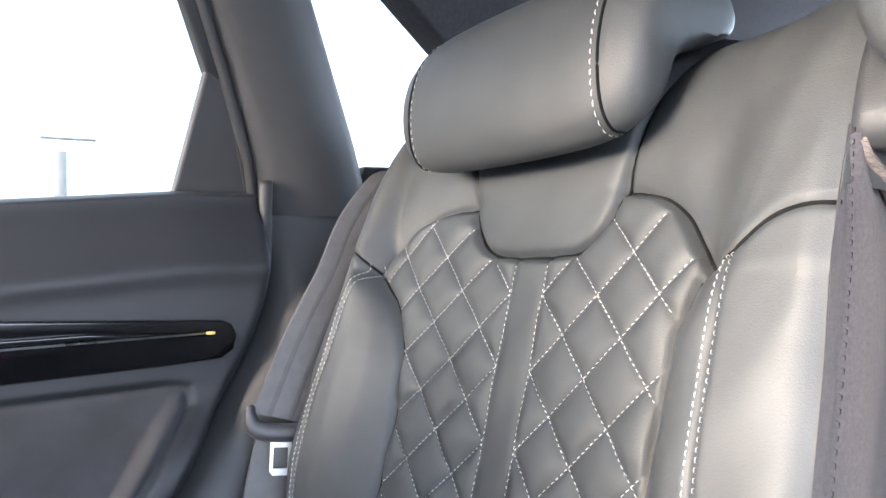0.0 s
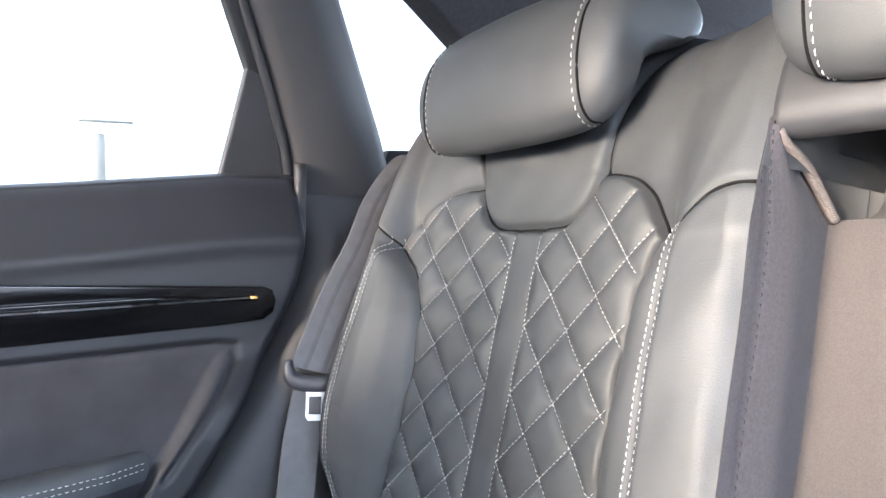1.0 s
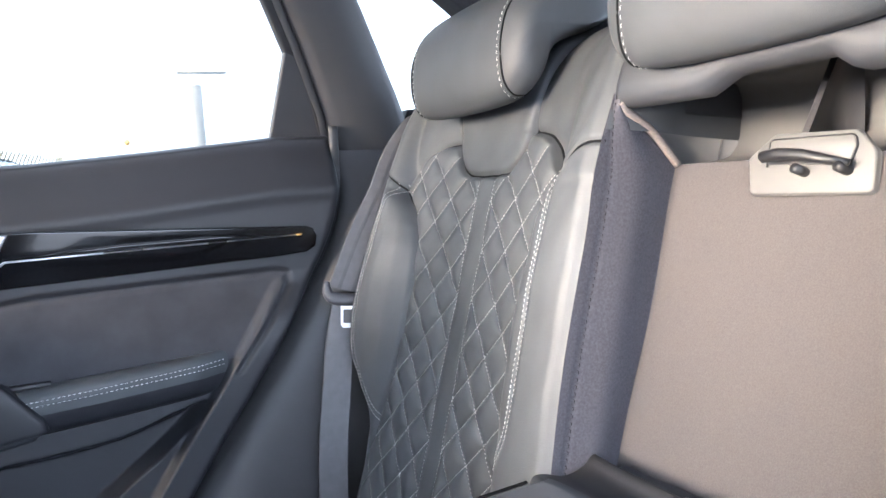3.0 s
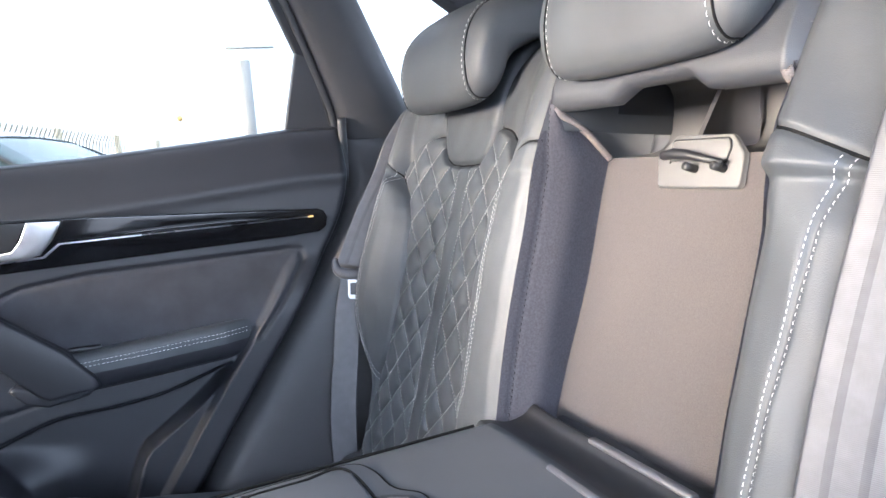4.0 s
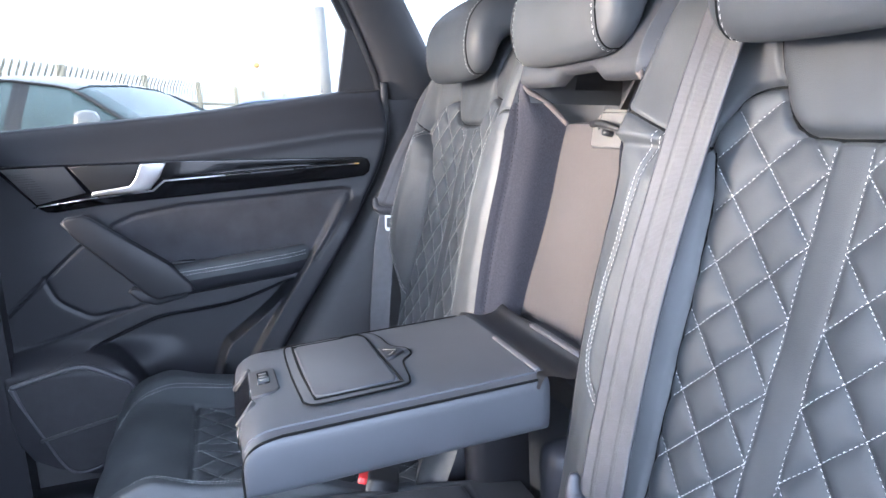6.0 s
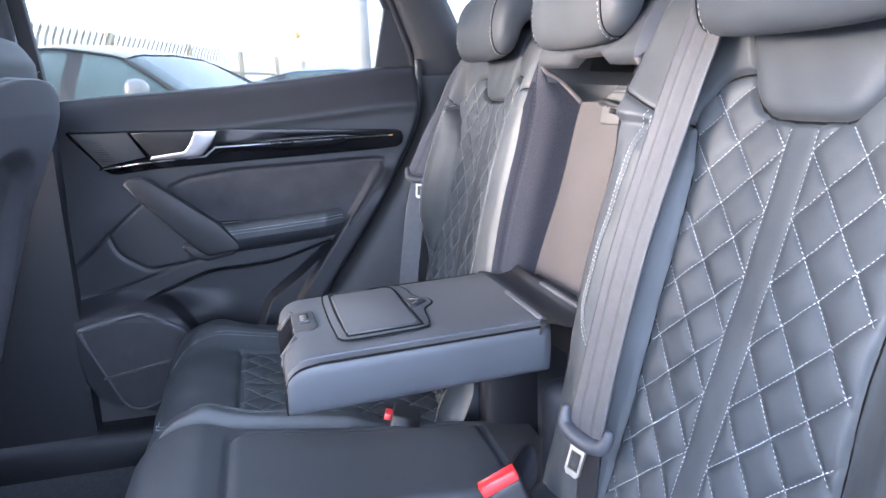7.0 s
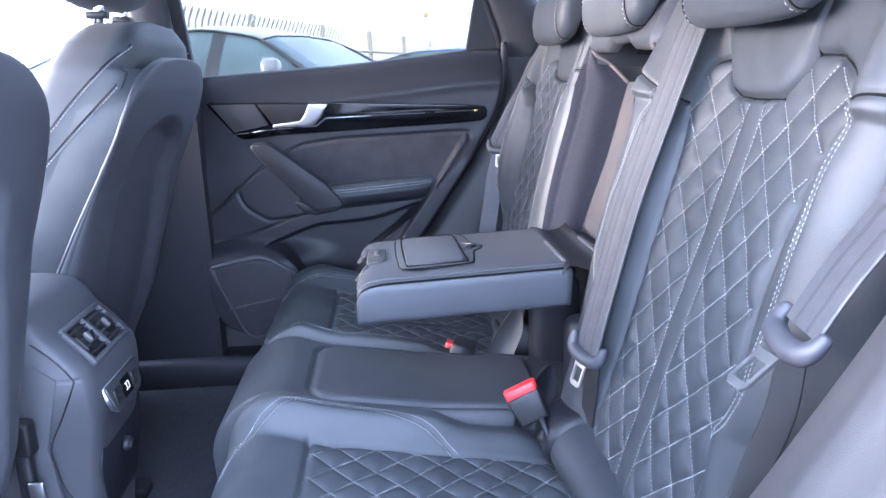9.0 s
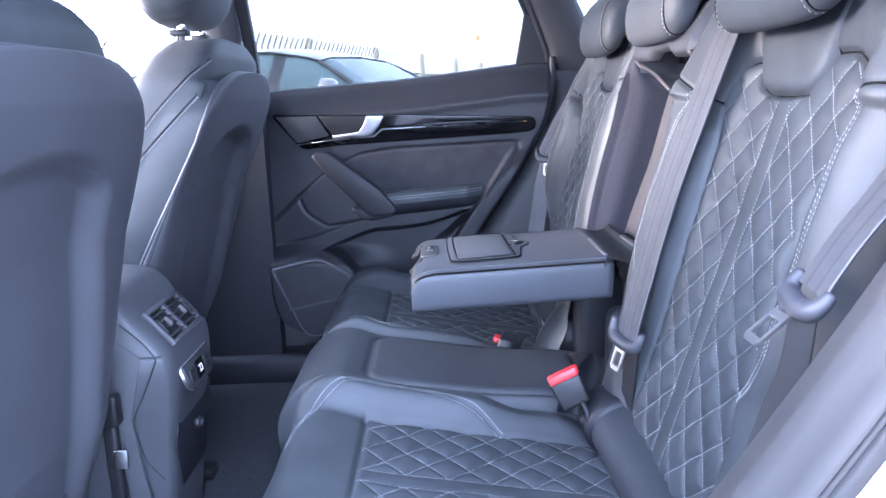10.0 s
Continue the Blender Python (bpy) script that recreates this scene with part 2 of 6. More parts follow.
def sampled(P, U, Q, pts):
    """Points and normals of the grid surface P(U, Q) at 2D points."""
    N = np.cross(np.gradient(P, axis=1), np.gradient(P, axis=0))
    N /= np.linalg.norm(N, axis=2)[:, :, None] + 1e-12
    i = np.clip(np.interp(pts[:, 1], Q, np.arange(len(Q))), 0, len(Q) - 1.001)
    j = np.clip(np.interp(pts[:, 0], U, np.arange(len(U))), 0, len(U) - 1.001)
    i0, j0 = i.astype(int), j.astype(int)
    fi, fj = (i - i0)[:, None], (j - j0)[:, None]
    mix = lambda A: (A[i0, j0] * (1 - fi) * (1 - fj) + A[i0 + 1, j0] * fi * (1 - fj) + A[i0, j0 + 1] * (1 - fi) * fj + A[i0 + 1, j0 + 1] * fi * fj)
    return mix(P), mix(N)


# ---- rear seat backs ----
LEAN_BACK = 0.30          # metres of rearward travel for each metre of height
Q0 = 0.62                 # height at which a seat back begins
UC = 0.350                # middle of an outer seat, from the car's middle
INNER = 0.1285            # edge of an outer seat towards the middle
UP = 1 / math.hypot(1, LEAN_BACK)


def back_line(q):
    """Profile of the seat back: x, z and the forward normal at pseudo height q."""
    q = np.asarray(q, float)
    s = (q - Q0) / UP
    s1, R = (1.190 - Q0) / UP, 0.075
    a0 = math.asin(LEAN_BACK * UP)
    flat = np.minimum(s, s1)
    x, z = 0.366 - LEAN_BACK * (1.11 - Q0) + flat * LEAN_BACK * UP, Q0 + flat * UP
    a = np.clip((s - s1) / R, 0, math.pi / 2 - a0) + a0
    x, z = x + R * (np.cos(a0) - np.cos(a)), z + R * (np.sin(a) - np.sin(a0))
    over = np.maximum(0, s - s1 - R * (math.pi / 2 - a0))
    x = x + over
    ang = np.where(s > s1, a, a0)
    return x, z, -np.cos(ang), np.sin(ang)


def lattice_runs(u_in, u_out, q_lo, q_hi, uc, half, step, rise, phase):
    """Sewing lines of the diamond quilting on both sides of the middle strip."""
    runs = []
    for side, lim in ((-1, u_in), (1, u_out)):
        for k in range(-12, 24):
            for sgn in (1, -1):
                d = np.linspace(0, 0.17, 130)
                q = phase + k * step + sgn * d * rise
                u = uc + side * (half + d)
                ok = (q > q_lo(u)) & (q < q_hi(u)) & (side * (lim(q) - u) > 0.004)
                idx = np.flatnonzero(ok)
                if len(idx) > 6:
                    for seg in np.split(idx, np.flatnonzero(np.diff(idx) > 1) + 1):
                        if len(seg) > 6:
                            runs.append(np.stack([u[seg], q[seg]], 1))
    return runs


def quilt(u, q, uc, half, step, rise, phase):
    """Height 0..1 of the quilted diamonds: domed fields with narrow sewn valleys."""
    d = abs(u - uc) - half
    cosa = 1 / math.hypot(1, rise)
    a, b = (q - phase + d * rise) / step, (q - phase - d * rise) / step
    ea, eb = abs(a - np.round(a)) * 2, abs(b - np.round(b)) * 2
    dome = (1 - (1 - np.clip(ea, 0, 1)) ** 3) * (1 - (1 - np.clip(eb, 0, 1)) ** 3)
    valley = 1 - np.exp(-np.minimum(ea, eb) * step * cosa / 2 / 0.0022)
    at_strip = 1 - np.exp(-np.maximum(d, 0) / 0.005)
    puff = (0.72 * dome + 0.28 * valley) * at_strip
    strip = 0.42 * (1 - np.exp(-np.maximum(-d, 0) / 0.0035))
    return np.where(d > 0, puff, strip)


REAR = {side: thing("rear_seat", (0.05, side * UC, 0.42), "black leather rear seat with diamond quilting and pale stitching", "car seat", "rear seats") for side in (1, -1)}


def seat_back(side):
    """side 1: across the car; side -1: beside the open door."""
    far = side > 0
    seat = REAR[side]
    U = np.r_[np.linspace(INNER, INNER + 0.01, 5)[:-1], np.linspace(INNER + 0.01, 0.612, 300)]
    Q = np.linspace(Q0, 1.385, 480)
    u, q = np.meshgrid(U, Q)
    uc = 0.347 if far else 0.3366
    # seams between the leather panels, as heights and distances from the car's middle
    ui = lambda z: np.interp(z, [0.6, 0.90, 1.0, 1.06, 1.10], [0.224, 0.222, 0.220, 0.216, 0.202] if far else [0.228, 0.228, 0.227, 0.222, 0.208])
    uo = lambda z: np.interp(z, [0.70, 0.76, 0.806, 0.84, 0.866, 0.91, 0.95, 0.99, 1.025, 1.05, 1.072, 1.092],
                             [0.515, 0.510, 0.498, 0.486, 0.478, 0.468, 0.464, 0.463, 0.467, 0.476, 0.494, 0.522] if far else
                             [0.482, 0.480, 0.478, 0.474, 0.470, 0.466, 0.465, 0.466, 0.470, 0.476, 0.484, 0.496])
    arch = curve([(0.199, 1.094), (0.211, 1.111), (0.224, 1.129), (0.240, 1.141), (0.259, 1.147), (0.276, 1.149), (0.35, 1.150), (0.420, 1.149),
                  (0.454, 1.146), (0.483, 1.135), (0.508, 1.114), (0.524, 1.093)] if far else
                 [(0.206, 1.094), (0.214, 1.110), (0.226, 1.130), (0.242, 1.139), (0.260, 1.142), (0.283, 1.143), (0.337, 1.144), (0.436, 1.142),
                  (0.456, 1.137), (0.471, 1.129), (0.482, 1.118), (0.497, 1.093)], 120)
    top = lambda x: np.interp(x, arch[:, 0], arch[:, 1])
    outer_st = curve([(0.526, 1.102), (0.525, 1.08), (0.528, 1.05), (0.532, 1.010), (0.537, 0.963), (0.543, 0.915), (0.538, 0.882), (0.526, 0.858), (0.508, 0.833), (0.492, 0.812)] if far else
                     [(0.534, 1.100), (0.529, 1.060), (0.527, 1.03), (0.527, 1.0), (0.528, 0.972), (0.527, 0.903), (0.521, 0.877), (0.510, 0.855), (0.488, 0.830)], 90)
    us = lambda z: np.interp(z, outer_st[::-1, 1], outer_st[::-1, 0])
    bol_cap = curve([(0.199, 1.094), (0.188, 1.098), (0.175, 1.103), (0.160, 1.113), (0.148, 1.118), (INNER, 1.121)] if far else
                    [(0.206, 1.093), (0.185, 1.098), (0.160, 1.107), (0.143, 1.113), (INNER, 1.117)], 40)
    cap = lambda x: np.interp(x, bol_cap[::-1, 0], bol_cap[::-1, 1])
    out_cap = curve([(0.612, 1.112), (0.575, 1.111), (0.545, 1.108), (0.533, 1.102), (0.524, 1.093)] if far else [(0.612, 1.106), (0.560, 1.105), (0.530, 1.101), (0.497, 1.093)], 30)
    low_q = 1.109 if far else 1.1045
    half_pts = [(0.0, 0.0), (0.034, 0.001), (0.050, 0.006), (0.061, 0.016), (0.069, 0.030), (0.075, 0.050), (0.082, 0.080), (0.094, 0.125), (0.112, 0.190)]
    neck = curve([(uc - a, low_q + b) for a, b in half_pts[::-1]] + [(uc + a, low_q + b) for a, b in half_pts[1:]], 121)
    half_neck = lambda z: np.interp(z, neck[60:, 1], neck[60:, 0] - uc)
    in_neck = (abs(u - uc) < half_neck(q)) & (q > low_q) & (q < low_q + 0.19)
    under = (u > ui(q)) & (u < uo(q)) & (q < top(u))
    in_ins = under & ~in_neck
    in_bol = (u <= ui(q)) & (q < cap(u))
    out_bol = (u >= uo(q)) & (q < np.interp(u, out_cap[::-1, 0], out_cap[::-1, 1], left=1.093, right=1.112))
    # dished cushion surface between the bolsters
    floor_h = (0.011 + 0.012 * np.clip(q - 1.0, -0.2, 0.1) if far else -0.0074 + 0.002 * smooth01(1.0, 0.86, q)) + 0.010 * np.clip((u - uc) / 0.12, -1, 1) ** 2 * smooth01(0.80, 1.0, q)
    # inner bolster: steep wall from the insert, crest, then round towards the middle of the car
    wall_w = np.interp(q, [0.95, 1.06, 1.10, 1.16, 1.24], [1.0, 1.0, 1.35, 2.6, 3.6])
    s_in = (ui(np.minimum(q, 1.10)) - u) / wall_w
    crest = np.interp(s_in, [-0.002, 0.003, 0.009, 0.016, 0.026, 0.043, 0.067, 0.084, 0.096] if far else [-0.002, 0.006, 0.018, 0.034, 0.047, 0.062, 0.075, 0.088, 0.104],
                      [0.0, 0.13, 0.45, 0.74, 0.92, 1.0, 0.97, 0.90, 0.84])
    amp_in = (0.030 if far else 0.039) * np.interp(q, [0.62, 0.80, 0.90, 1.09, 1.16, 1.24, 1.30], [0.35, 0.75, 1.0, 1.0, 0.92 if not far else 0.82, 0.75 if not far else 0.6, 0.4])
    rim = np.clip((INNER + 0.012 - u) / 0.012, 0, 1)
    h_in = amp_in * crest - 0.010 * (1 - np.sqrt(np.maximum(0, 1 - rim ** 2)))
    # outer bolster: long slope up from the insert to its sewn crest, falling away round the outside
    us_q = us(np.clip(q, 0.812 if far else 0.83, 1.099))
    w = (u - uo(np.minimum(q, 1.09))) / np.maximum(0.02, us_q - uo(np.minimum(q, 1.09)))
    if far:
        amp_out = np.interp(q, [0.62, 0.80, 0.835, 0.88, 0.93, 1.0, 1.06, 1.11, 1.20, 1.30], [0.002, 0.004, 0.015, 0.031, 0.037, 0.036, 0.033, 0.028, 0.012, 0.004])
        h_out = amp_out * np.interp(w, [0, 0.10, 0.35, 0.7, 1.0, 1.3], [0, 0.16, 0.55, 0.88, 1.0, 1.0])
    else:
        amp_out = np.interp(q, [0.62, 0.80, 0.90, 1.06, 1.11, 1.20, 1.30], [0.012, 0.020, 0.031, 0.031, 0.026, 0.010, 0.004])
        h_out = amp_out * np.interp(w, [0, 0.2, 0.5, 0.75, 1.0, 1.3], [0, 0.10, 0.45, 0.85, 1.0, 1.0])
    away = np.clip((u - np.maximum(0.50, us_q) - 0.004) / 0.060, 0, 1.4)
    h_out = h_out - (0.075 if far else 0.070) * away ** 2
    # the shoulder panel swells gently out of the arch seam and runs on from both bolsters
    d_arch = dist(u, q, arch)
    above = (~under) & (q > 1.09)
    h_sh = np.where(above, 0.012 * (1 - np.exp(-d_arch / 0.018)), 0) - 0.010 * smooth01(1.16, 1.26, q)
    h = floor_h * np.where(above, 0.6, 1) + h_in + h_out + h_sh
    h = blur(h, 5)
    dn = dist(u, q, neck)
    pad_h = (0.013 if far else -0.001) + 0.006 * smooth01(low_q, low_q + 0.08, q)
    h = np.where(in_neck, h + (pad_h + 0.004 - h) * (1 - np.exp(-(dn / 0.006) ** 1.3)), h)
    h = blur(h, 2)
    step, rise, phase, half = (0.0514, 1.02, 1.0831, 0.0160) if far else (0.0511, 0.98, 1.0834, 0.0150)
    pf = quilt(u, q, uc, half, step, rise, phase)
    rim_fade = 1 - np.exp(-np.minimum(np.minimum(u - ui(q), uo(q) - u), np.maximum(0, top(u) - q)).clip(0) / 0.006)
    h += np.where(in_ins, 0.0048 * pf * rim_fade, 0)
    seams = [(arch[arch[:, 0] < uc - 0.066], 0.005), (arch[arch[:, 0] > uc + 0.066], 0.005), (neck, 0.005), (bol_cap, 0.0035), (out_cap, 0.003)]
    seams.append((np.stack([ui(Q[Q < 1.094]), Q[Q < 1.094]], 1)[::6], 0.005))
    seams.append((np.stack([uo(Q[Q < 1.092]), Q[Q < 1.092]], 1)[::6], 0.005))
    bol_line = curve([(0.178, 1.100), (0.179, 1.05), (0.1795, 1.0), (0.179, 0.93), (0.186, 0.88), (0.208, 0.845)] if far else
                     [(0.175, 1.100), (0.169, 1.07), (0.167, 1.04), (0.165, 1.0), (0.162, 0.96), (0.159, 0.92), (0.160, 0.90), (0.166, 0.882), (0.179, 0.867), (0.197, 0.856)], 80)
    seams += [(bol_line, 0.0018), (outer_st, 0.0018)]
    for line, deep in seams:
        cut = deep * np.exp(-(dist(u, q, line) / 0.0026) ** 2)
        h -= cut if line is neck else np.where(in_neck, 0, cut)
    # soft unevenness of the upholstery
    h += 0.0006 * np.sin(u * 61 + 1.3 * side) * np.sin(q * 47 + 0.4) + 0.0004 * np.sin(u * 133 + q * 90)
    x, z, nx, nz = back_line(q)
    P = np.stack([x + nx * h, side * u, z + nz * h], -1)
    mid = lambda A: A[:-1, :-1]
    for name, sel, lab in (("quilted_back", in_ins, "diamond quilted leather insert with a plain middle strip"),
                           ("neck_pad", in_neck, "smooth leather pad under the head restraint"),
                           ("inner_bolster", in_bol & ~in_ins & ~in_neck, "smooth leather side bolster"),
                           ("outer_bolster", out_bol & ~in_ins & ~in_neck, "smooth leather side bolster")):
        sheet(name, P, LEATHER, seat, lab, keep=mid(sel), flip=far)
    rest = ~(in_ins | in_neck | in_bol | out_bol)
    sheet("shoulder_panel", P, LEATHER, seat, "smooth leather shoulder panel", keep=mid(rest), flip=far)
    # sewing
    runs = lattice_runs(ui, uo, lambda a: np.full_like(a, 0.66), lambda a: np.minimum(top(a), np.interp(a, neck[:, 0], neck[:, 1])) - 0.004,
                        uc, half, step, rise, phase)
    strip = [np.stack([np.full(80, uc + sg * half), np.linspace(0.68, low_q - 0.003, 80)], 1) for sg in (-1, 1)]
    N = lambda line: tuple((a if k == 0 else a * -side) for k, a in enumerate(sampled(P, U, Q, line)))
    dashes("stitching", [N(r) for r in runs + strip], seat, pitch=0.0043, length=0.0027, lift=0.0008, wide=0.00025 if far else 0.00022)
    dbl = []
    for base_line in (bol_line, outer_st):
        nrm = np.gradient(base_line, axis=0)
        nrm = np.stack([-nrm[:, 1], nrm[:, 0]], 1) / np.linalg.norm(nrm, axis=1)[:, None]
        dbl += [base_line + nrm * 0.0031, base_line - nrm * 0.0031]
    dashes("double_stitching", [N(r) for r in dbl], seat, pitch=0.0046, length=0.0032, lift=0.0008, wide=0.00027 if far else 0.00025)
    # dark sunk seams between the leather panels
    ql = np.linspace(0.66, 1.09, 120)
    for line in (arch[arch[:, 0] < uc - 0.070], arch[arch[:, 0] > uc + 0.070], neck[14:-14], bol_cap, out_cap, np.stack([ui(ql), ql], 1), np.stack([uo(ql), ql], 1)):
        pts, nor = N(line)
        tube("seam", pts, 0.0013, 0.0013, SEAM, seat, "dark sunk seam", 6)
    # fabric on the side that faces the middle of the car
    zq = np.linspace(Q0 + 0.12, 1.158, 90)
    dd = np.linspace(0, 1, 24)
    xe = np.array([np.interp(v, Q, P[:, 0, 0]) for v in zq])
    ze = np.array([np.interp(v, Q, P[:, 0, 2]) for v in zq])
    even = lambda a: np.convolve(np.pad(a, 6, mode="reflect", reflect_type="odd"), np.ones(13) / 13, "valid")
    xe, ze = even(xe) - 0.0015, even(ze)
    xb = np.where(ze > 1.108, np.interp(ze, [1.108, 1.160], [0.408, 0.346]), 0.408 - LEAN_BACK * (1.11 - ze))
    S = np.zeros((len(zq), len(dd), 3))
    S[..., 0] = xe[:, None] + (xb - xe)[:, None] * dd
    S[..., 1] = side * (INNER - 0.0035 * np.sin(np.pi * dd) - 0.001 * np.sin(dd * 9 + 3 * ze[:, None]))
    S[..., 2] = ze[:, None]
    S[..., 1] += side * 0.002 * np.exp(-((dd - 0.16) / 0.02) ** 2)
    sheet("side_panel", S, FABRIC, seat, "dark woven fabric side panel", flip=far)
    seamline = S[:, 4] + np.array([0, -side * 0.0015, 0])
    dashes("side_seam", [(seamline, np.tile([0, -side, 0], (len(zq), 1)))], seat, SEAM, label="dark tone on tone seam")
    # leather cheek of the shoulder towards the middle
    top_rows = np.flatnonzero(Q > 1.128)
    E = P[top_rows, 0]
    drop_x = np.linspace(0, 1, 14)
    C = np.zeros((len(top_rows), 14, 3))
    C[..., 0] = E[:, 0][:, None] + (np.maximum(E[:, 0], 0.50) - E[:, 0])[:, None] * drop_x
    C[..., 1] = side * (INNER - 0.006 * np.sin(np.pi * np.minimum(1, drop_x * 2)))
    C[..., 2] = E[:, 2][:, None] - 0.012 * drop_x
    sheet("shoulder_cheek", C, LEATHER, seat, "smooth leather cheek", flip=far)
    # back shell
    bx, bz, _, _ = back_line(np.linspace(Q0, 1.385, 40))
    B = np.zeros((40, 2, 3))
    B[:, 0] = np.stack([bx + 0.085, np.full(40, side * INNER), bz - 0.01], 1)
    B[:, 1] = np.stack([bx + 0.085, np.full(40, side * 0.60), bz - 0.01], 1)
    sheet("back_shell", B, FELT, seat, flip=far)
    return seat


for side in (1, -1):
    seat_back(side)


# ---- head restraints ----
def head_restraint(y0, dx, dz, label, half=0.122):
    """Forward reaching pad: a tall rounded face in front, an arm that runs back over the seat's shoulder."""
    hr = thing("head_restraint", (0.39 + dx, y0, 1.235 + dz), label, "head restraint", "rear head restraints")
    v = np.r_[-1, -np.linspace(0.998, 0.80, 22), np.linspace(-0.785, 0.785, 44), np.linspace(0.80, 0.998, 22), 1]
    prof = [(0.340, 1.184), (0.328, 1.185), (0.319, 1.196), (0.3155, 1.216), (0.317, 1.240), (0.3255, 1.266), (0.345, 1.287), (0.376, 1.298), (0.412, 1.303),
            (0.438, 1.296), (0.447, 1.280), (0.440, 1.262), (0.420, 1.251), (0.392, 1.242), (0.368, 1.229), (0.354, 1.209), (0.349, 1.193)]
    pr = curve(prof + [prof[0]], 121)[:-1]
    cen = np.array([0.362, 1.250])
    P = np.zeros((len(v), 120, 3))
    for i, vv in enumerate(v):
        f = max(0.0005, (1 - abs(vv) ** 7) ** (1 / 3.2))
        seam = 0.0022 * math.exp(-((abs(vv) - 0.765) / 0.014) ** 2)
        r = pr - cen
        g = 1 - seam / 0.06
        flat = np.array([0.45 + 0.55 * f, f]) if f > 0.02 else np.array([0.45, f])
        crown = 0.006 * (1 - vv ** 2)
        X = cen[0] + r[:, 0] * flat[0] * g - crown * (r[:, 0] < -0.02) * np.clip(-r[:, 0] / 0.046, 0, 1)
        Z = cen[1] + r[:, 1] * flat[1] * g + np.where(r[:, 1] > 0, 1.6, -0.9) * crown * np.clip(abs(r[:, 1]) / 0.05, 0, 1)
        P[i] = np.stack([X + dx, np.full(120, y0 + half * vv * (1 + 0.006 * math.cos(3 * vv))), Z + dz], 1)
    k1 = int(np.argmin(abs(v + 0.765)))
    k2 = len(v) - 1 - k1
    for i0, i1, nm in ((0, k1 + 1, "side_panel"), (k1, k2 + 1, "front_panel"), (k2, len(v), "side_panel")):
        sheet(nm, P[i0:i1], LEATHER, hr, "smooth leather panel", wrap=True)
    runs = []
    for sg in (-1, 1):
        k = int(np.argmin(abs(v - sg * 0.740)))
        line = P[k][np.r_[112:120, 0:68]]
        n = line - np.array([cen[0] + dx, y0 + half * v[k], cen[1] + dz])
        n /= np.linalg.norm(n, axis=1)[:, None]
        runs.append((line, n))
        ks = int(np.argmin(abs(v - sg * 0.768)))
        tube("seam", P[ks][np.r_[108:120, 0:72]], 0.0011, 0.0011, SEAM, hr, "dark sunk seam", 6)
    dashes("stitching", runs, hr, pitch=0.0062, length=0.0042, wide=0.00034)
    for sg in (-1, 1):
        tube("post", [(0.415 + dx, y0 + sg * 0.05, 1.236 + dz), (0.41 + dx, y0 + sg * 0.05, 1.265 + dz)], 0.006, 0.006, STEEL, hr, "steel post", 12)
    return hr


head_restraint(UC, 0.0, 0.0, "black leather head restraint with stitched edges on the rear seat")
head_restraint(-0.345, 0.010, -0.009, "black leather head restraint with stitched edges on the rear seat")
head_restraint(0.003, 0.002, 0.0, "low black leather head restraint of the middle seat")

# ---- middle of the seat back: opening, rear wall, armrest ----
gap = thing("middle_seat", (0.10, 0, 0.42), "middle rear seat with folded down armrest and felt lined recess", "car seat")
zz = np.linspace(0.80, 1.112, 40)
yy = np.linspace(-INNER, INNER, 40)
Y, Z = np.meshgrid(yy, zz)
P = np.stack([0.405 - LEAN_BACK * (1.11 - Z) + 0.002 * np.sin(Y * 40) * np.sin(Z * 30), Y, Z], -1)
sheet("rear_lining", P, FELT, gap, "taupe felt lining", flip=True)
# cavity above the lining
cav = [(0.405, 1.112), (0.47, 1.118), (0.485, 1.150), (0.47, 1.185), (0.36, 1.19)]
cav = curve(cav, 24)
P = np.stack([np.stack([np.full(2, x), np.array([-INNER, INNER]), np.full(2, z)], -1) for x, z in cav])
sheet("cavity", P, GREYPLATE, gap, "grey plastic cavity", flip=True)
for sg in (-1, 1):
    bm = slab([(0.395, 1.09), (0.49, 1.09), (0.49, 1.17), (0.352, 1.17), (0.350, 1.15)], 0.004, Matrix(((1, 0, 0, 0), (0, 0, 1, sg * 0.1315 - 0.002), (0, 1, 0, 0), (0, 0, 0, 1))), 0)
    part("cavity_cheek", bm, GREYPLATE, gap)
part("cavity_rib", slab([(0.40, 1.112), (0.475, 1.118), (0.475, 1.185), (0.445, 1.185)], 0.006, Matrix(((1, 0, 0, 0), (0, 0, 1, 0.012), (0, 1, 0, 0), (0, 0, 0, 1))), 0.001), PILLAR, gap)
# padded bridge under the middle head restraint
yb = np.linspace(-INNER + 0.001, INNER - 0.001, 61)
low = np.interp(yb, [-0.1275, -0.061, -0.046, 0.022, 0.046, 0.1275], [1.157, 1.159, 1.170, 1.170, 1.159, 1.160])
G = np.zeros((22, 61, 3))
prof = curve([(0.358, -0.002), (0.342, 0.0), (0.339, 0.006), (0.341, 0.018), (0.354, 0.046), (0.380, 0.076), (0.43, 0.100), (0.52, 0.110)], 22)
for i in range(22):
    G[i, :, 0] = prof[i, 0]
    G[i, :, 1] = yb
    G[i, :, 2] = (low if i < 8 else 1.165) + prof[i, 1]
ends = np.array([0.16, 0, -0.01])
G = np.concatenate([G[:, :1] + ends, G, G[:, -1:] + ends], 1)
sheet("bridge", G, LEATHERETTE, gap, "smooth leather bridge with a notched lower edge", flip=True)
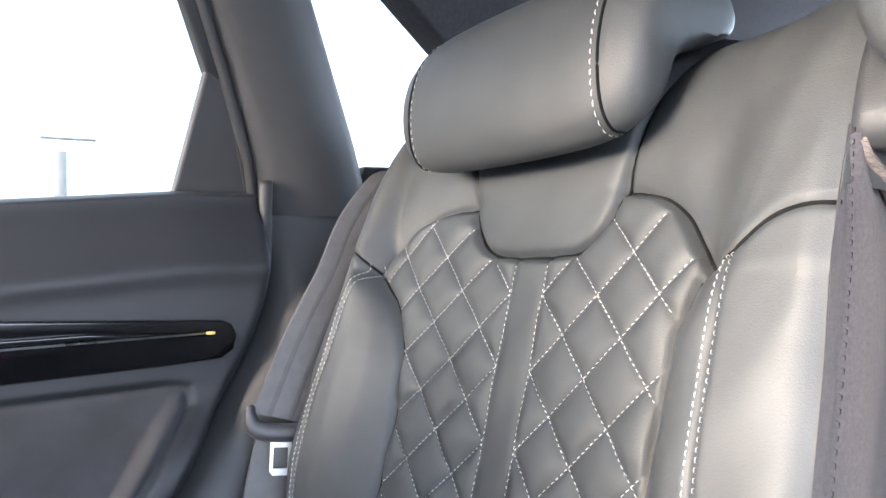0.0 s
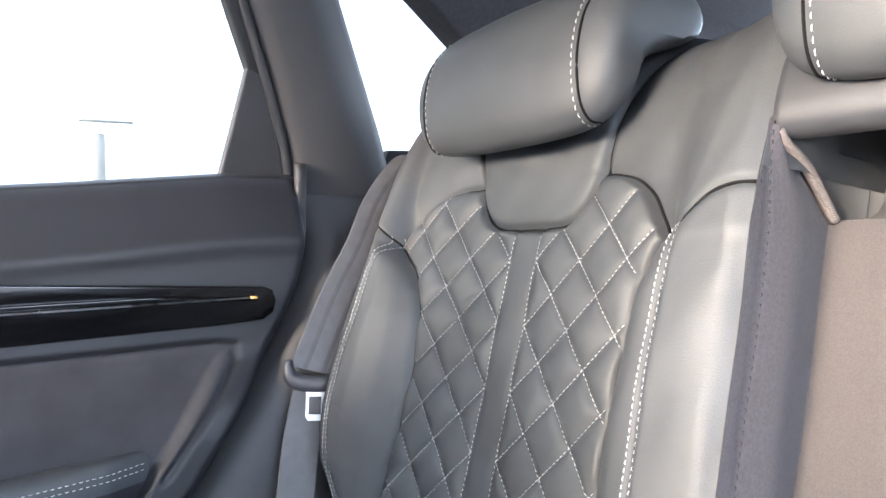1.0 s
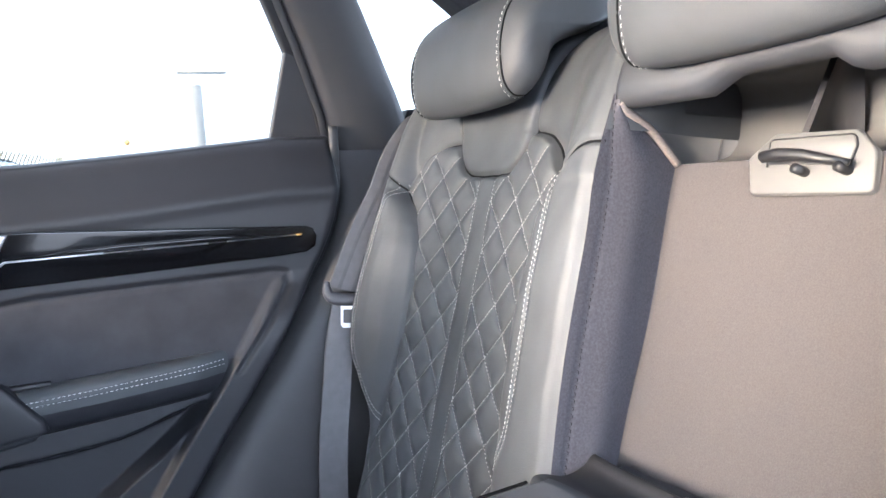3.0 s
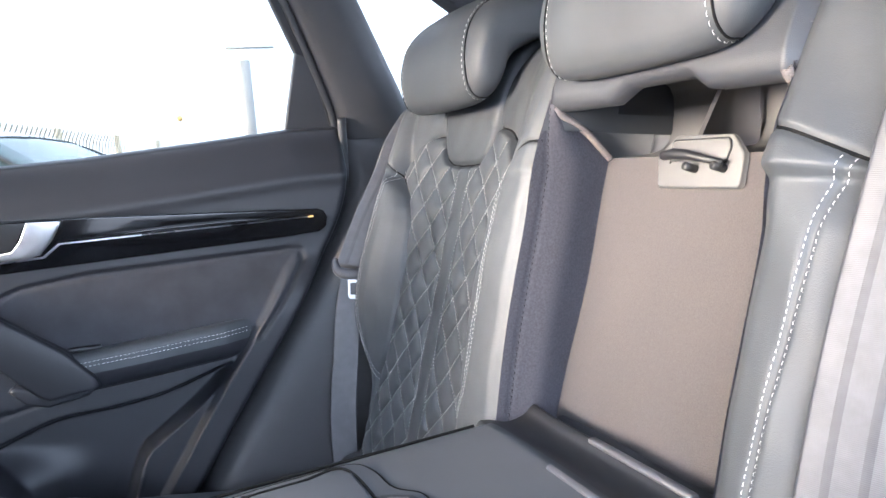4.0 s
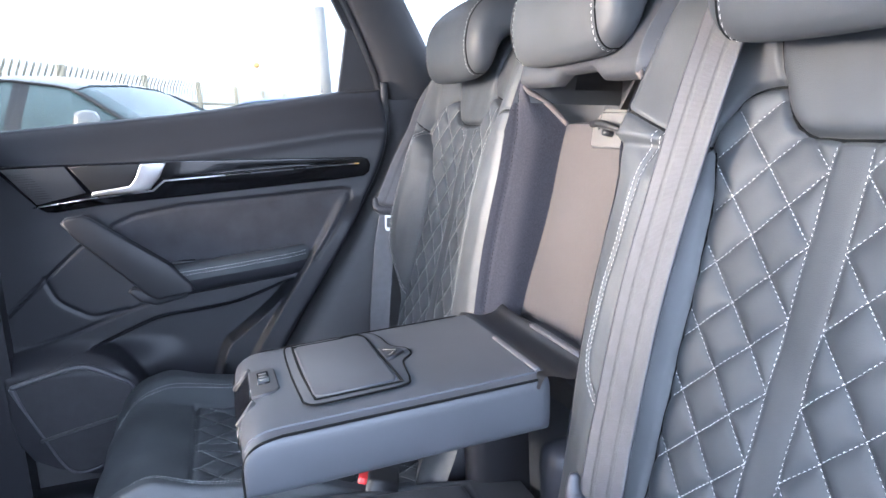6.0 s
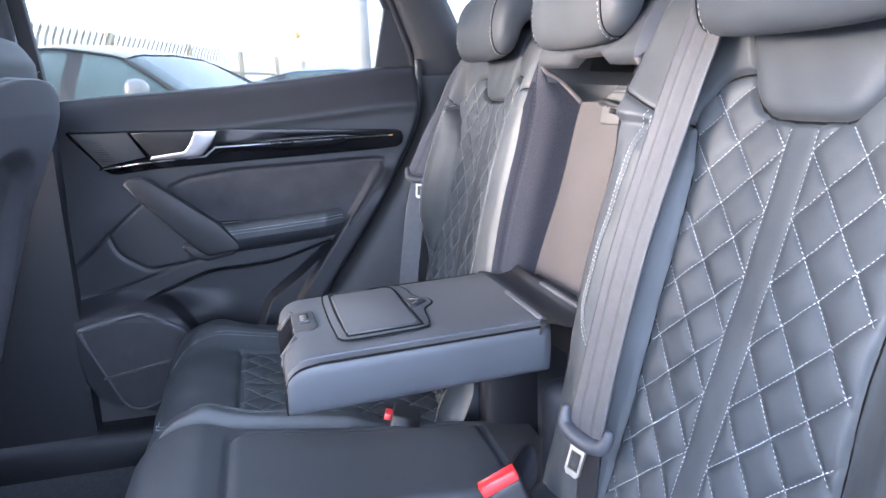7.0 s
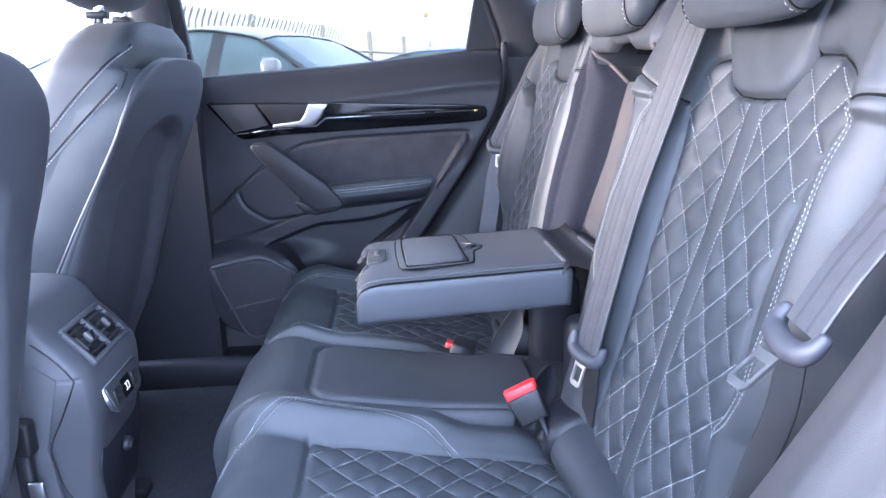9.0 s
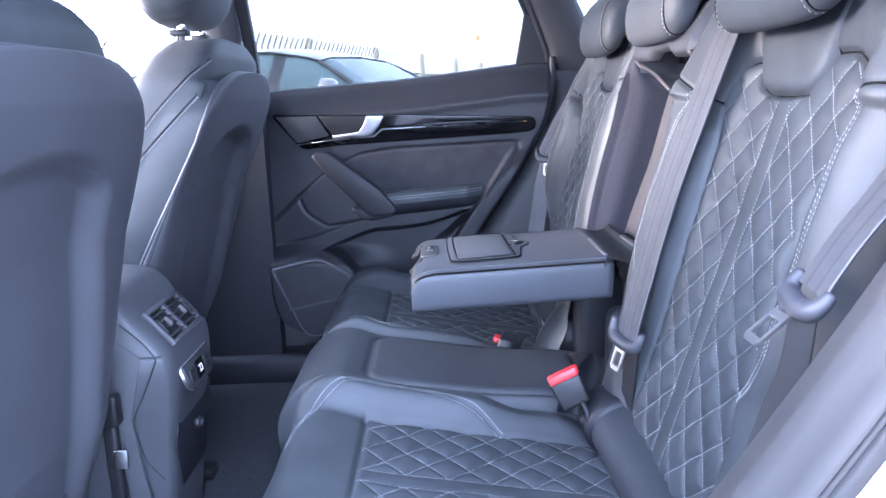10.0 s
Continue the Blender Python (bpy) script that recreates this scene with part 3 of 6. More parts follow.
for sg in (-1, 1):
    tube("piping", curve([(0.342, sg * 0.126, 1.163), (0.348, sg * 0.1255, 1.156), (0.360, sg * 0.125, 1.149), (0.376, sg * 0.1245, 1.138), (0.402, sg * 0.1245, 1.112)], 30), 0.0036, 0.0036, BRAID, gap, "taupe edging braid", 10)
# latch plate
m = Matrix(((0, 0.288, -0.958, 0.399), (1, 0, 0, 0.0), (0, 0.958, 0.288, 1.100), (0, 0, 0, 1)))
plate = [(0.045, -0.013), (0.051, 0.012), (0.034, 0.027), (0.030, 0.029), (-0.028, 0.027), (-0.033, 0.023), (-0.043, 0.012), (-0.044, 0.006), (-0.045, -0.013), (-0.042, -0.016), (0.042, -0.016)]
latch = thing("latch_plate", (0.40, -0.01, 1.085), "grey plastic latch plate with a black catch on the felt lining", "latch")
part("plate", slab(plate, 0.006, m, 0.002, 3), GREYPLATE, latch)
part("inset", slab([(0.033, 0.006), (0.033, 0.023), (-0.027, 0.022), (-0.030, 0.016), (-0.027, 0.004), (-0.020, 0.003)], 0.0012, m @ Matrix.Translation((0, 0, 0.006)), 0.0005), GREYPLATE, latch)
tube("inset_joint", [m @ Vector((a, b, 0.0066)) for a, b in ((0.033, 0.004), (0.034, 0.022), (0.031, 0.0243), (-0.026, 0.0235), (-0.029, 0.021), (-0.0305, 0.015), (-0.028, 0.004), (-0.022, 0.002))],
     0.0009, 0.0006, BLACK, latch, "dark joint round the inset", 6)
tube("catch", [m @ Vector(p) for p in ((0.030, 0.007, 0.015), (0.028, 0.008, 0.019), (0.014, 0.0085, 0.021), (-0.002, 0.007, 0.021), (-0.018, 0.004, 0.018), (-0.032, 0.002, 0.014))],
     np.array([0.0025, 0.0042, 0.0046, 0.0042, 0.003, 0.0022]), np.array([0.0025, 0.0040, 0.0044, 0.0040, 0.003, 0.0022]), BLACK, latch, "glossy black catch", 14)
for yv in (0.003, -0.027):
    tube("pin", [m @ Vector((yv, -0.001, 0.005)), m @ Vector((yv, -0.001, 0.018))], 0.0035, 0.0035, BLACK, latch, "", 12)

AW, AT, AB, AY = 0.121, 0.8725, 0.807, 0.005
xs = np.r_[np.linspace(-0.040, -0.020, 12), np.linspace(-0.014, 0.250, 30)]
n = 96
ang = np.linspace(0, 2 * np.pi, n, endpoint=False) + 0.001
c, s = np.cos(ang), np.sin(ang)
c, s = np.sign(c) * abs(c) ** 0.22, np.sign(s) * abs(s) ** 0.30
P = np.zeros((len(xs), n, 3))
for i, xv in enumerate(xs):
    e = np.clip((-0.006 - xv) / 0.034, 0, 1)
    f = math.sqrt(max(0, 1 - e ** 2.4))
    hz = (AT - AB) / 2 * (0.60 + 0.40 * f)
    zc_ = AB + (AT - AB) / 2 - 0.012 * (1 - f) + 0.040 * xv
    hw = AW * (0.965 + 0.035 * f)
    crown = 0.0035 * (1 - np.clip(abs(c), 0, 1) ** 2) * (s > 0)
    P[i] = np.stack([np.full(n, xv), AY + hw * c * (1 - 0.035 * (s < 0) * abs(s)), zc_ + hz * s + crown], 1)
    ring = np.exp(-((s - 0.90) / 0.06) ** 2) * (abs(c) > 0.9)
    P[i, :, 1] -= np.sign(c) * 0.003 * ring
arm = sheet("armrest", P, ARMLEATHER, gap, "folded down black leather armrest with a closed lid", wrap=True, caps=True)
for sg in (-1, 1):
    ln = curve([(-0.0405, AY + sg * 0.112, 0.812), (-0.0405, AY + sg * 0.1135, 0.840), (-0.030, AY + sg * 0.1165, 0.859), (-0.008, AY + sg * 0.1185, 0.8665), (0.02, AY + sg * 0.1195, 0.8685), (0.238, AY + sg * 0.1195, 0.877)], 70)
    tube("piping", ln, 0.0014, 0.0014, SEAM, arm, "thin dark piping", 8)


tilt = Matrix.Translation((0, AY, AT + 0.0030)) @ Matrix(((1, 0, 0, 0), (0, 1, 0, 0), (0.040, 0, 1, 0), (0, 0, 0, 1)))


def rim_line(pts, lift, n=80):
    return [tuple(tilt @ Vector((x, y, lift))) for x, y in curve(list(pts) + [pts[0]], n)]


outer_rim = [(0.019, -0.076), (0.016, 0.0), (0.017, 0.080), (0.026, 0.092), (0.070, 0.094), (0.112, 0.092), (0.125, 0.070), (0.129, 0.034), (0.143, 0.014), (0.143, -0.004),
             (0.130, -0.022), (0.126, -0.050), (0.123, -0.072), (0.114, -0.084), (0.060, -0.088), (0.028, -0.087)]
part("lid_surround", slab([tuple(p) for p in curve(outer_rim + [outer_rim[0]], 110)[:-1]], 0.0022, tilt @ Matrix.Translation((0, 0, -0.0006)), 0.0020, 3), ARMLEATHER, arm)
# dark bead stands in for the soft shading along the surround's edge
tube("surround_shade", rim_line(outer_rim, 0.0006, 140), 0.0012, 0.0010, SEAM, arm, "dark line painting the shading round the lid surround", 8)
part("lid", slab([(0.034, -0.076), (0.029, -0.068), (0.027, 0.072), (0.031, 0.080), (0.101, 0.080), (0.108, 0.072), (0.111, -0.066), (0.106, -0.074)], 0.0035,
                       tilt @ Matrix.Translation((0, 0, 0.0005)), 0.002, 3), ARMLEATHER, arm, "flat hinged lid")
tube("lid_gap", rim_line([(0.030, -0.079), (0.026, 0.0), (0.026, 0.078), (0.030, 0.0835), (0.07, 0.084), (0.106, 0.083), (0.112, 0.0), (0.1145, -0.072), (0.110, -0.078), (0.07, -0.079)], 0.0020, 140),
     0.0014, 0.0012, SEAM, arm, "dark joint", 6)
part("lid_catch", slab([(0.113, 0.024), (0.122, 0.020), (0.136, 0.009), (0.137, 0.002), (0.124, -0.010), (0.114, -0.014)], 0.0035, tilt @ Matrix.Translation((0, 0, 0.0008)), 0.0012), PLASTIC, arm, "dark lid catch")
tube("catch_lip", [tuple(tilt @ Vector(p)) for p in ((0.117, 0.014, 0.0046), (0.130, 0.0055, 0.0048), (0.119, -0.006, 0.0046))], 0.0010, 0.0008, GREYPLATE, arm, "fine raised edge of the catch", 6)
bez = [(-0.026, -0.040), (-0.004, -0.036), (0.002, -0.028), (0.001, 0.028), (-0.004, 0.036), (-0.026, 0.030)]
part("button_bezel", slab([(x, y) for x, y in bez], 0.0034, tilt @ Matrix.Translation((0, 0, -0.0012)), 0.0015, 3), PILLAR, arm)
part("button", slab([(-0.018, -0.014), (-0.006, -0.012), (-0.006, 0.022), (-0.018, 0.020)], 0.002, tilt @ Matrix.Translation((0, 0, 0.0014)), 0.0008), GLOSSBLACK, arm, "small black push button")
for yv in (-0.004, 0.004, 0.012):
    part("button_rib", slab([(-0.016, yv - 0.001), (-0.008, yv - 0.001), (-0.008, yv + 0.001), (-0.016, yv + 0.001)], 0.001, tilt @ Matrix.Translation((0, 0, 0.0033)), 0.0003, 1), GREYPLATE, arm)
face = Matrix(((0, 0, -1, -0.0395), (1, 0, 0, AY), (0, 1, 0.0, 0.838), (0, 0, 0, 1)))
part("front_recess", slab([(-0.050, -0.014), (0.044, -0.014), (0.050, -0.004), (0.048, 0.016), (-0.050, 0.016), (-0.056, -0.002)], 0.002, face, 0.001), BLACK, arm, "dark recess in the front end")
part("cup_release", slab([(-0.046, -0.010), (0.040, -0.010), (0.044, 0.006), (-0.048, 0.006)], 0.003, face @ Matrix.Translation((0, 0, 0.0005)), 0.001), GLOSSBLACK, arm, "gloss black flap")
flap = Matrix(((0, 0.66, -0.75, -0.0325), (1, 0, 0, AY), (0, 0.75, 0.66, 0.8620), (0, 0, 0, 1)))
part("cup_flap", slab([(-0.050, -0.012), (0.044, -0.012), (0.040, 0.012), (-0.044, 0.012)], 0.0030, flap, 0.0012, 3), GLOSSBLACK, arm, "gloss black flap in the front edge")
part("flap_rim", slab([(-0.056, -0.010), (-0.050, -0.013), (-0.044, 0.014), (-0.050, 0.015)], 0.0042, flap, 0.0012), PILLAR, arm)
part("flap_rim", slab([(0.050, -0.010), (0.044, -0.013), (0.040, 0.014), (0.046, 0.015)], 0.0042, flap, 0.0012), PILLAR, arm)
# hinge tray behind the armrest
tray = thing("armrest_hinge_tray", (0.30, 0, 0.84), "dark plastic hinge tray behind the armrest", "hinge tray")
tp = curve([(0.236, 0.868), (0.242, 0.879), (0.252, 0.879), (0.272, 0.873), (0.290, 0.876), (0.298, 0.882), (0.304, 0.882), (0.312, 0.862)], 40)
P = np.stack([np.stack([np.full(13, x), np.linspace(-0.122, 0.122, 13), z + 0.002 * np.linspace(-1, 1, 13) ** 8], -1) for x, z in tp])
sheet("tray", P, BLACK, tray, "dark moulded tray", flip=False)
part("slot_strip", block((0.006, 0.112, 0.004), (0.240, -0.056, 0.8860), 0.0018, 2, Matrix.Rotation(-0.30, 4, "Y")), SHELL, tray, "bright edged moulded strip")
part("rear_lip", block((0.008, 0.118, 0.005), (0.300, -0.030, 0.8835), 0.002, 2), SHELL, tray, "raised rear lip of the tray")


# ---- rear cushions ----
def cushion_line(p, reach=0.160):
    """Profile of the bench from the seat back (p = 0) forwards and down over the front."""
    p = np.asarray(p, float)
    L, R = 0.30 + reach, 0.055
    f = np.minimum(p, L)
    x = 0.30 - f
    z = 0.672 - 0.16 * (x + 0.1)
    a0 = math.atan(0.16)
    a = a0 - np.clip((p - L) / R, 0, 1.62 + a0)
    x, z = x - R * (np.sin(a0) - np.sin(a)), z + R * (np.cos(a) - np.cos(a0))
    over = np.maximum(0, p - L - R * (1.62 + a0))
    x, z = x - over * np.cos(-1.62), z + over * np.sin(-1.62)
    return x, z, np.sin(a), np.cos(a)


def cushion(side):
    far = side > 0
    cu = REAR[side]
    U, Pp = np.linspace(0.112, 0.60, 190), np.linspace(0, 0.73, 270)
    u, p = np.meshgrid(U, Pp)
    fx = 0.30 - p
    uc, half, step, rise, phase = 0.3165, 0.0130, 0.0530, 1.03, 0.296
    ui = lambda x: np.interp(x, [-0.12, 0.0, 0.1, 0.22], [0.170, 0.171, 0.173, 0.172])
    uo = lambda x: np.full_like(np.asarray(x, float), 0.475)
    front = -0.109
    ins = (u > ui(fx)) & (u < uo(fx)) & (fx > front) & (fx < 0.25)
    ridge = smooth01(0.174, 0.140, u) * (0.55 + 0.45 * smooth01(0.11, 0.03, fx)) * smooth01(0.24, 0.16, fx) * smooth01(-0.235, -0.150, fx)
    ridge_o = smooth01(0.47, 0.53, u) * smooth01(-0.245, -0.14, fx)
    h = 0.040 * ridge + 0.030 * ridge_o - 0.09 * np.clip((u - 0.555) / 0.045, 0, 1) ** 2
    h -= 0.03 * np.clip((0.124 - u) / 0.012, 0, 1) ** 2
    h += 0.010 * np.exp(-((fx + 0.16) / 0.05) ** 2)
    pf = quilt(u, p, uc, half, step, rise, phase)
    rim = 1 - np.exp(-np.minimum(np.minimum(u - ui(fx), uo(fx) - u), fx - front).clip(0) / 0.008)
    h += np.where(ins, 0.0050 * pf * rim, 0)
    fwd = 0.018 if far else 0.0
    line = curve([(0.232, -0.212 - fwd), (0.200, -0.205 - fwd), (0.168, -0.178 - fwd), (0.143, -0.146 - fwd), (0.1345, -0.10), (0.1365, -0.057), (0.141, -0.013), (0.146, 0.020), (0.152, 0.045), (0.160, 0.064), (0.171, 0.083)], 90)
    toP = lambda l: np.stack([l[:, 0], 0.30 - l[:, 1]], 1)
    h -= 0.0022 * np.exp(-(dist(u, p, toP(line)) / 0.0025) ** 2)
    for l in (np.array([(0.170, front), (0.475, front)]), np.array([(float(ui(x)), x) for x in np.linspace(front, 0.25, 12)]), np.array([(0.475, front), (0.475, 0.25)])):
        h -= 0.006 * np.exp(-(dist(u, p, toP(l)) / 0.0034) ** 2)
    h += 0.0012 * np.sin(u * 55 + side) * np.sin(p * 43)
    x, z, nx, nz = cushion_line(p, 0.178 if far else 0.160)
    P = np.stack([x + nx * h, side * u, z + nz * h], -1)
    mid = lambda A: A[:-1, :-1]
    sheet("quilted_seat", P, LEATHER, cu, "diamond quilted leather insert", keep=mid(ins), flip=not far)
    ahead = smooth01(0.44, 0.54, Pp)
    skirt = np.stack([0.16 * ahead, 0 * ahead, -0.10 * (1 - ahead)], 1)[:, None]
    wide_p = np.concatenate([P[:, :1] + skirt, P], 1)
    sheet("cushion_cover", wide_p, LEATHER, cu, "smooth leather cushion cover", keep=np.concatenate([np.ones((len(Pp) - 1, 1), bool), mid(~ins)], 1), flip=not far)
    runs = lattice_runs(lambda q: ui(0.30 - q), lambda q: uo(q), lambda a: np.full_like(a, 0.06), lambda a: np.full_like(a, 0.30 - front), uc, half, step, rise, phase)
    runs += [np.stack([np.full(70, uc + sg * half), np.linspace(0.06, 0.30 - front, 70)], 1) for sg in (-1, 1)]
    N = lambda l: tuple((a if k == 0 else a * side) for k, a in enumerate(sampled(P, U, Pp, l)))
    dashes("stitching", [N(r) for r in runs], cu, pitch=0.0043, length=0.0027, wide=0.00022)
    outer_line = curve([(0.440, -0.208 - fwd), (0.475, -0.196 - fwd), (0.498, -0.165 - fwd), (0.509, -0.12), (0.513, -0.05), (0.514, 0.02), (0.514, 0.10), (0.512, 0.18)], 80)
    sewn = []
    for l2 in (toP(line), toP(outer_line)):
        nr = np.gradient(l2, axis=0)
        nr = np.stack([-nr[:, 1], nr[:, 0]], 1) / np.linalg.norm(nr, axis=1)[:, None]
        sewn += [N(l2 + nr * 0.003), N(l2 - nr * 0.003)]
    dashes("double_stitching", sewn, cu, pitch=0.0046, length=0.0032, wide=0.00025)
    return cu


for side in (1, -1):
    cushion(side)

U, Pp = np.linspace(-0.117, 0.117, 110), np.linspace(0, 0.70, 220)
u, p = np.meshgrid(U, Pp)
fx = 0.30 - p
inx = np.minimum(0.092 - abs(u), np.minimum(fx + 0.120, 0.22 - fx))
corner = np.hypot(np.maximum(0, abs(u) - 0.060), np.maximum(0, -0.088 - fx))
into = np.where((abs(u) > 0.060) & (fx < -0.088), 0.032 - corner, inx)
pad = smooth01(-0.002, 0.012, into)
h = 0.030 + 0.004 * pad + 0.010 * smooth01(0.03, 0.2, fx) - 0.03 * np.clip((abs(u) - 0.103) / 0.014, 0, 1) ** 2 + 0.008 * np.exp(-((fx + 0.16) / 0.03) ** 2)
h -= 0.006 * np.exp(-((into + 0.002) / 0.0035) ** 2)
x, z, nx, nz = cushion_line(p, 0.157)
M_ = np.stack([x + nx * h, u, z + nz * h], -1)
ahead = smooth01(0.44, 0.54, Pp)
skirt = np.stack([0.14 * ahead, 0 * ahead, -0.10 * (1 - ahead)], 1)[:, None]
M_ = np.concatenate([M_[:, :1] + skirt, M_, M_[:, -1:] + skirt], 1)
sheet("cushion_cover", M_, LEATHERETTE, gap, "plain leather cushion with a raised pad", flip=False)
for sg in (-1, 1):
    part("hinge_cover", block((0.10, 0.05, 0.22), (0.29, sg * 0.118, 0.70), 0.02, 3), PLASTIC, gap, "dark plastic hinge cover")
part("lower_back", block((0.05, 0.255, 0.34), (0.345, 0, 0.70), 0.01, 2), LEATHERETTE, gap, "padded lower part of the middle seat back")
part("seat_base", block((0.42, 1.14, 0.235), (0.075, 0, 0.478), 0.03, 3), PLASTIC, gap, "dark plastic base under the bench")


# ---- far rear door ----
DOOR_EDGE = curve([(-0.07, 0.44), (-0.03, 0.56), (0.059, 0.706), (0.110, 0.783), (0.169, 0.869), (0.222, 0.95), (0.262, 1.015), (0.284, 1.065), (0.293, 1.11), (0.294, 1.185)], 160)
edge_x = lambda z: np.interp(z, DOOR_EDGE[:, 1], DOOR_EDGE[:, 0])
door_front = lambda z: np.interp(z, [0.48, 0.495, 0.510, 0.526, 0.546, 0.580, 0.630, 0.70], [-0.24, -0.285, -0.330, -0.375, -0.408, -0.429, -0.438, -0.438])     # rounded lower corner
sill_z = lambda x: np.interp(x, [-0.45, -0.09, 0.05, 0.21, 0.30], [1.136, 1.154, 1.166, 1.182, 1.183])
door_y = lambda x: 0.682 - 0.097 * x


def plate_matrix(y_off=0.0, lean=0.0):
    """Local x, y of an outline become car x, z on the far door's face; thickness comes inwards. lean: the top stands further in."""
    return Matrix(((1, 0, 0, 0), (-0.097, -lean, -1, 0.682 - y_off + lean * 1.0), (0, 1, 0, 0), (0, 0, 0, 1)))


def inside(x, z, outline):
    """Which points lie inside a closed outline."""
    o = np.array(outline)
    hit = np.zeros(x.shape, bool)
    for (xa, za), (xb_, zb) in zip(o, np.roll(o, -1, 0)):
        cross = (za > z) != (zb > z)
        hit ^= cross & (x < (xb_ - xa) * (z - za) / (zb - za + 1e-12) + xa)
    return hit


def door_depth(x, z):
    """How far the door card stands out into the cabin from its base plane."""
    w = 0.0 * x
    sz = sill_z(x)
    w += 0.012 * np.exp(-((z - (sz - 0.075)) / 0.012) ** 2) * 0.3
    w -= 0.030 * smooth01(sz - 0.085, sz, z) ** 1.5
    # lower bulge towards armrest, recess of the pocket, speaker bulge
    w += 0.016 * smooth01(0.99, 0.90, z)
    pk = curve([(-0.365, 0.708), (-0.314, 0.732), (-0.249, 0.758), (-0.167, 0.788), (-0.098, 0.794), (-0.016, 0.805), (0.085, 0.836), (0.080, 0.813), (0.029, 0.766), (-0.022, 0.727), (-0.048, 0.702),
                (-0.09, 0.60), (-0.16, 0.52), (-0.21, 0.60), (-0.215, 0.672), (-0.245, 0.712), (-0.285, 0.731), (-0.32, 0.734), (-0.365, 0.708)], 90)
    w -= 0.034 * np.where(inside(x, z, pk[:-1]), smooth01(0, 0.014, dist(x, z, pk)), 0)
    strip_ = curve([(-0.44, 0.740), (-0.372, 0.756), (-0.315, 0.770), (-0.210, 0.805), (-0.17, 0.815)], 30)
    w -= 0.003 * np.exp(-(dist(x, z, strip_) / 0.003) ** 2)
    w += 0.003 * np.exp(-(dist(x, z, pk[50:64]) / 0.005) ** 2)
    spk = smooth01(0.76, 0.70, z + 0.10 * np.maximum(0, x + 0.33)) * smooth01(-0.10, -0.26, x)
    w += 0.040 * spk * smooth01(0.44, 0.52, z)
    w += 0.016 * smooth01(0.058, 0.046, edge_x(z) - x) * smooth01(1.0, 0.93, z)
    alc = np.array([(-0.244, 0.940), (-0.225, 0.962), (-0.187, 0.977), (-0.099, 0.988), (0.044, 0.993), (0.190, 0.998), (0.207, 0.994), (0.209, 0.980), (0.170, 0.925), (0.130, 0.872)])
    w -= 0.004 * np.exp(-(dist(x, z, alc) / 0.004) ** 2)
    cut = np.array([(-0.44, 0.797), (-0.29, 0.925), (-0.265, 0.94)])
    w -= 0.004 * np.exp(-(dist(x, z, cut) / 0.003) ** 2)
    bowl = curve([(-0.352, 0.876), (-0.335, 0.835), (-0.300, 0.808), (-0.273, 0.797), (-0.22, 0.805)], 40)
    w -= 0.003 * np.exp(-(dist(x, z, bowl) / 0.004) ** 2)
    return w


door = thing("door_1", (-0.05, 0.68, 0.45), "dark far rear car door card with suede panel, closed", "car door", kind="structure")
zs, us_ = np.linspace(0, 1, 250), np.linspace(0, 1, 240)
Ug, Zg = np.meshgrid(us_, zs)
Zt = 0.48 + Zg * (1.19 - 0.48)
X = door_front(Zt) + Ug * (edge_x(Zt) - door_front(Zt))
Z = 0.48 + Zg * (sill_z(X) - 0.48)
X = door_front(Z) + Ug * (edge_x(Z) - door_front(Z))
W = door_depth(X, Z)
rim_r, rim_f = np.clip((edge_x(Z) - X) / 0.012, 0, 1), np.clip((X - door_front(Z)) / 0.010, 0, 1)
W = W - 0.012 * (1 - np.sqrt(1 - (1 - rim_r) ** 2)) - 0.010 * (1 - np.sqrt(1 - (1 - rim_f) ** 2))
P = np.stack([X, door_y(X) - W, Z], -1)
top = np.stack([P[-1] + np.array([0, 0.010, 0.004]), P[-1] + np.array([0, 0.030, 0.004]), P[-1] + np.array([0, 0.055, -0.004])])
P = np.concatenate([P, top])
left, right = P[:, :1] + np.array([0, 0.06, 0]), P[:, -1:] + np.array([0, 0.06, 0])
P = np.concatenate([left, P, right], 1)


def lay(outline, lift, n=36):
    """A panel that follows the door card inside an outline."""
    o = np.array(outline)
    cx, cz = o[:, 0].mean(), o[:, 1].mean()
    rings = []
    for f in np.linspace(0, 1, n):
        xx, zz_ = cx + (o[:, 0] - cx) * f, cz + (o[:, 1] - cz) * f
        rise_ = lift * (1 - max(0, f - 0.97) / 0.03 * 1.2)
        rings.append(np.stack([xx, door_y(xx) - door_depth(xx, zz_) - rise_, zz_], 1))
    return np.array(rings)


alc = curve([(-0.250, 0.935), (-0.225, 0.960), (-0.187, 0.975), (-0.099, 0.986), (0.044, 0.991), (0.190, 0.996), (0.205, 0.992), (0.207, 0.980), (0.170, 0.926), (0.138, 0.885)], 60)
suede_line = [tuple(a) for a in alc] + [(0.05, 0.888), (-0.10, 0.880), (-0.17, 0.868)]
pick = inside(P[..., 0], P[..., 2], suede_line)[:-1, :-1]
sheet("door_card", P, PLASTIC, door, keep=~pick)
sheet("suede_panel", P, SUEDE, door, "charcoal suede insert", keep=pick)
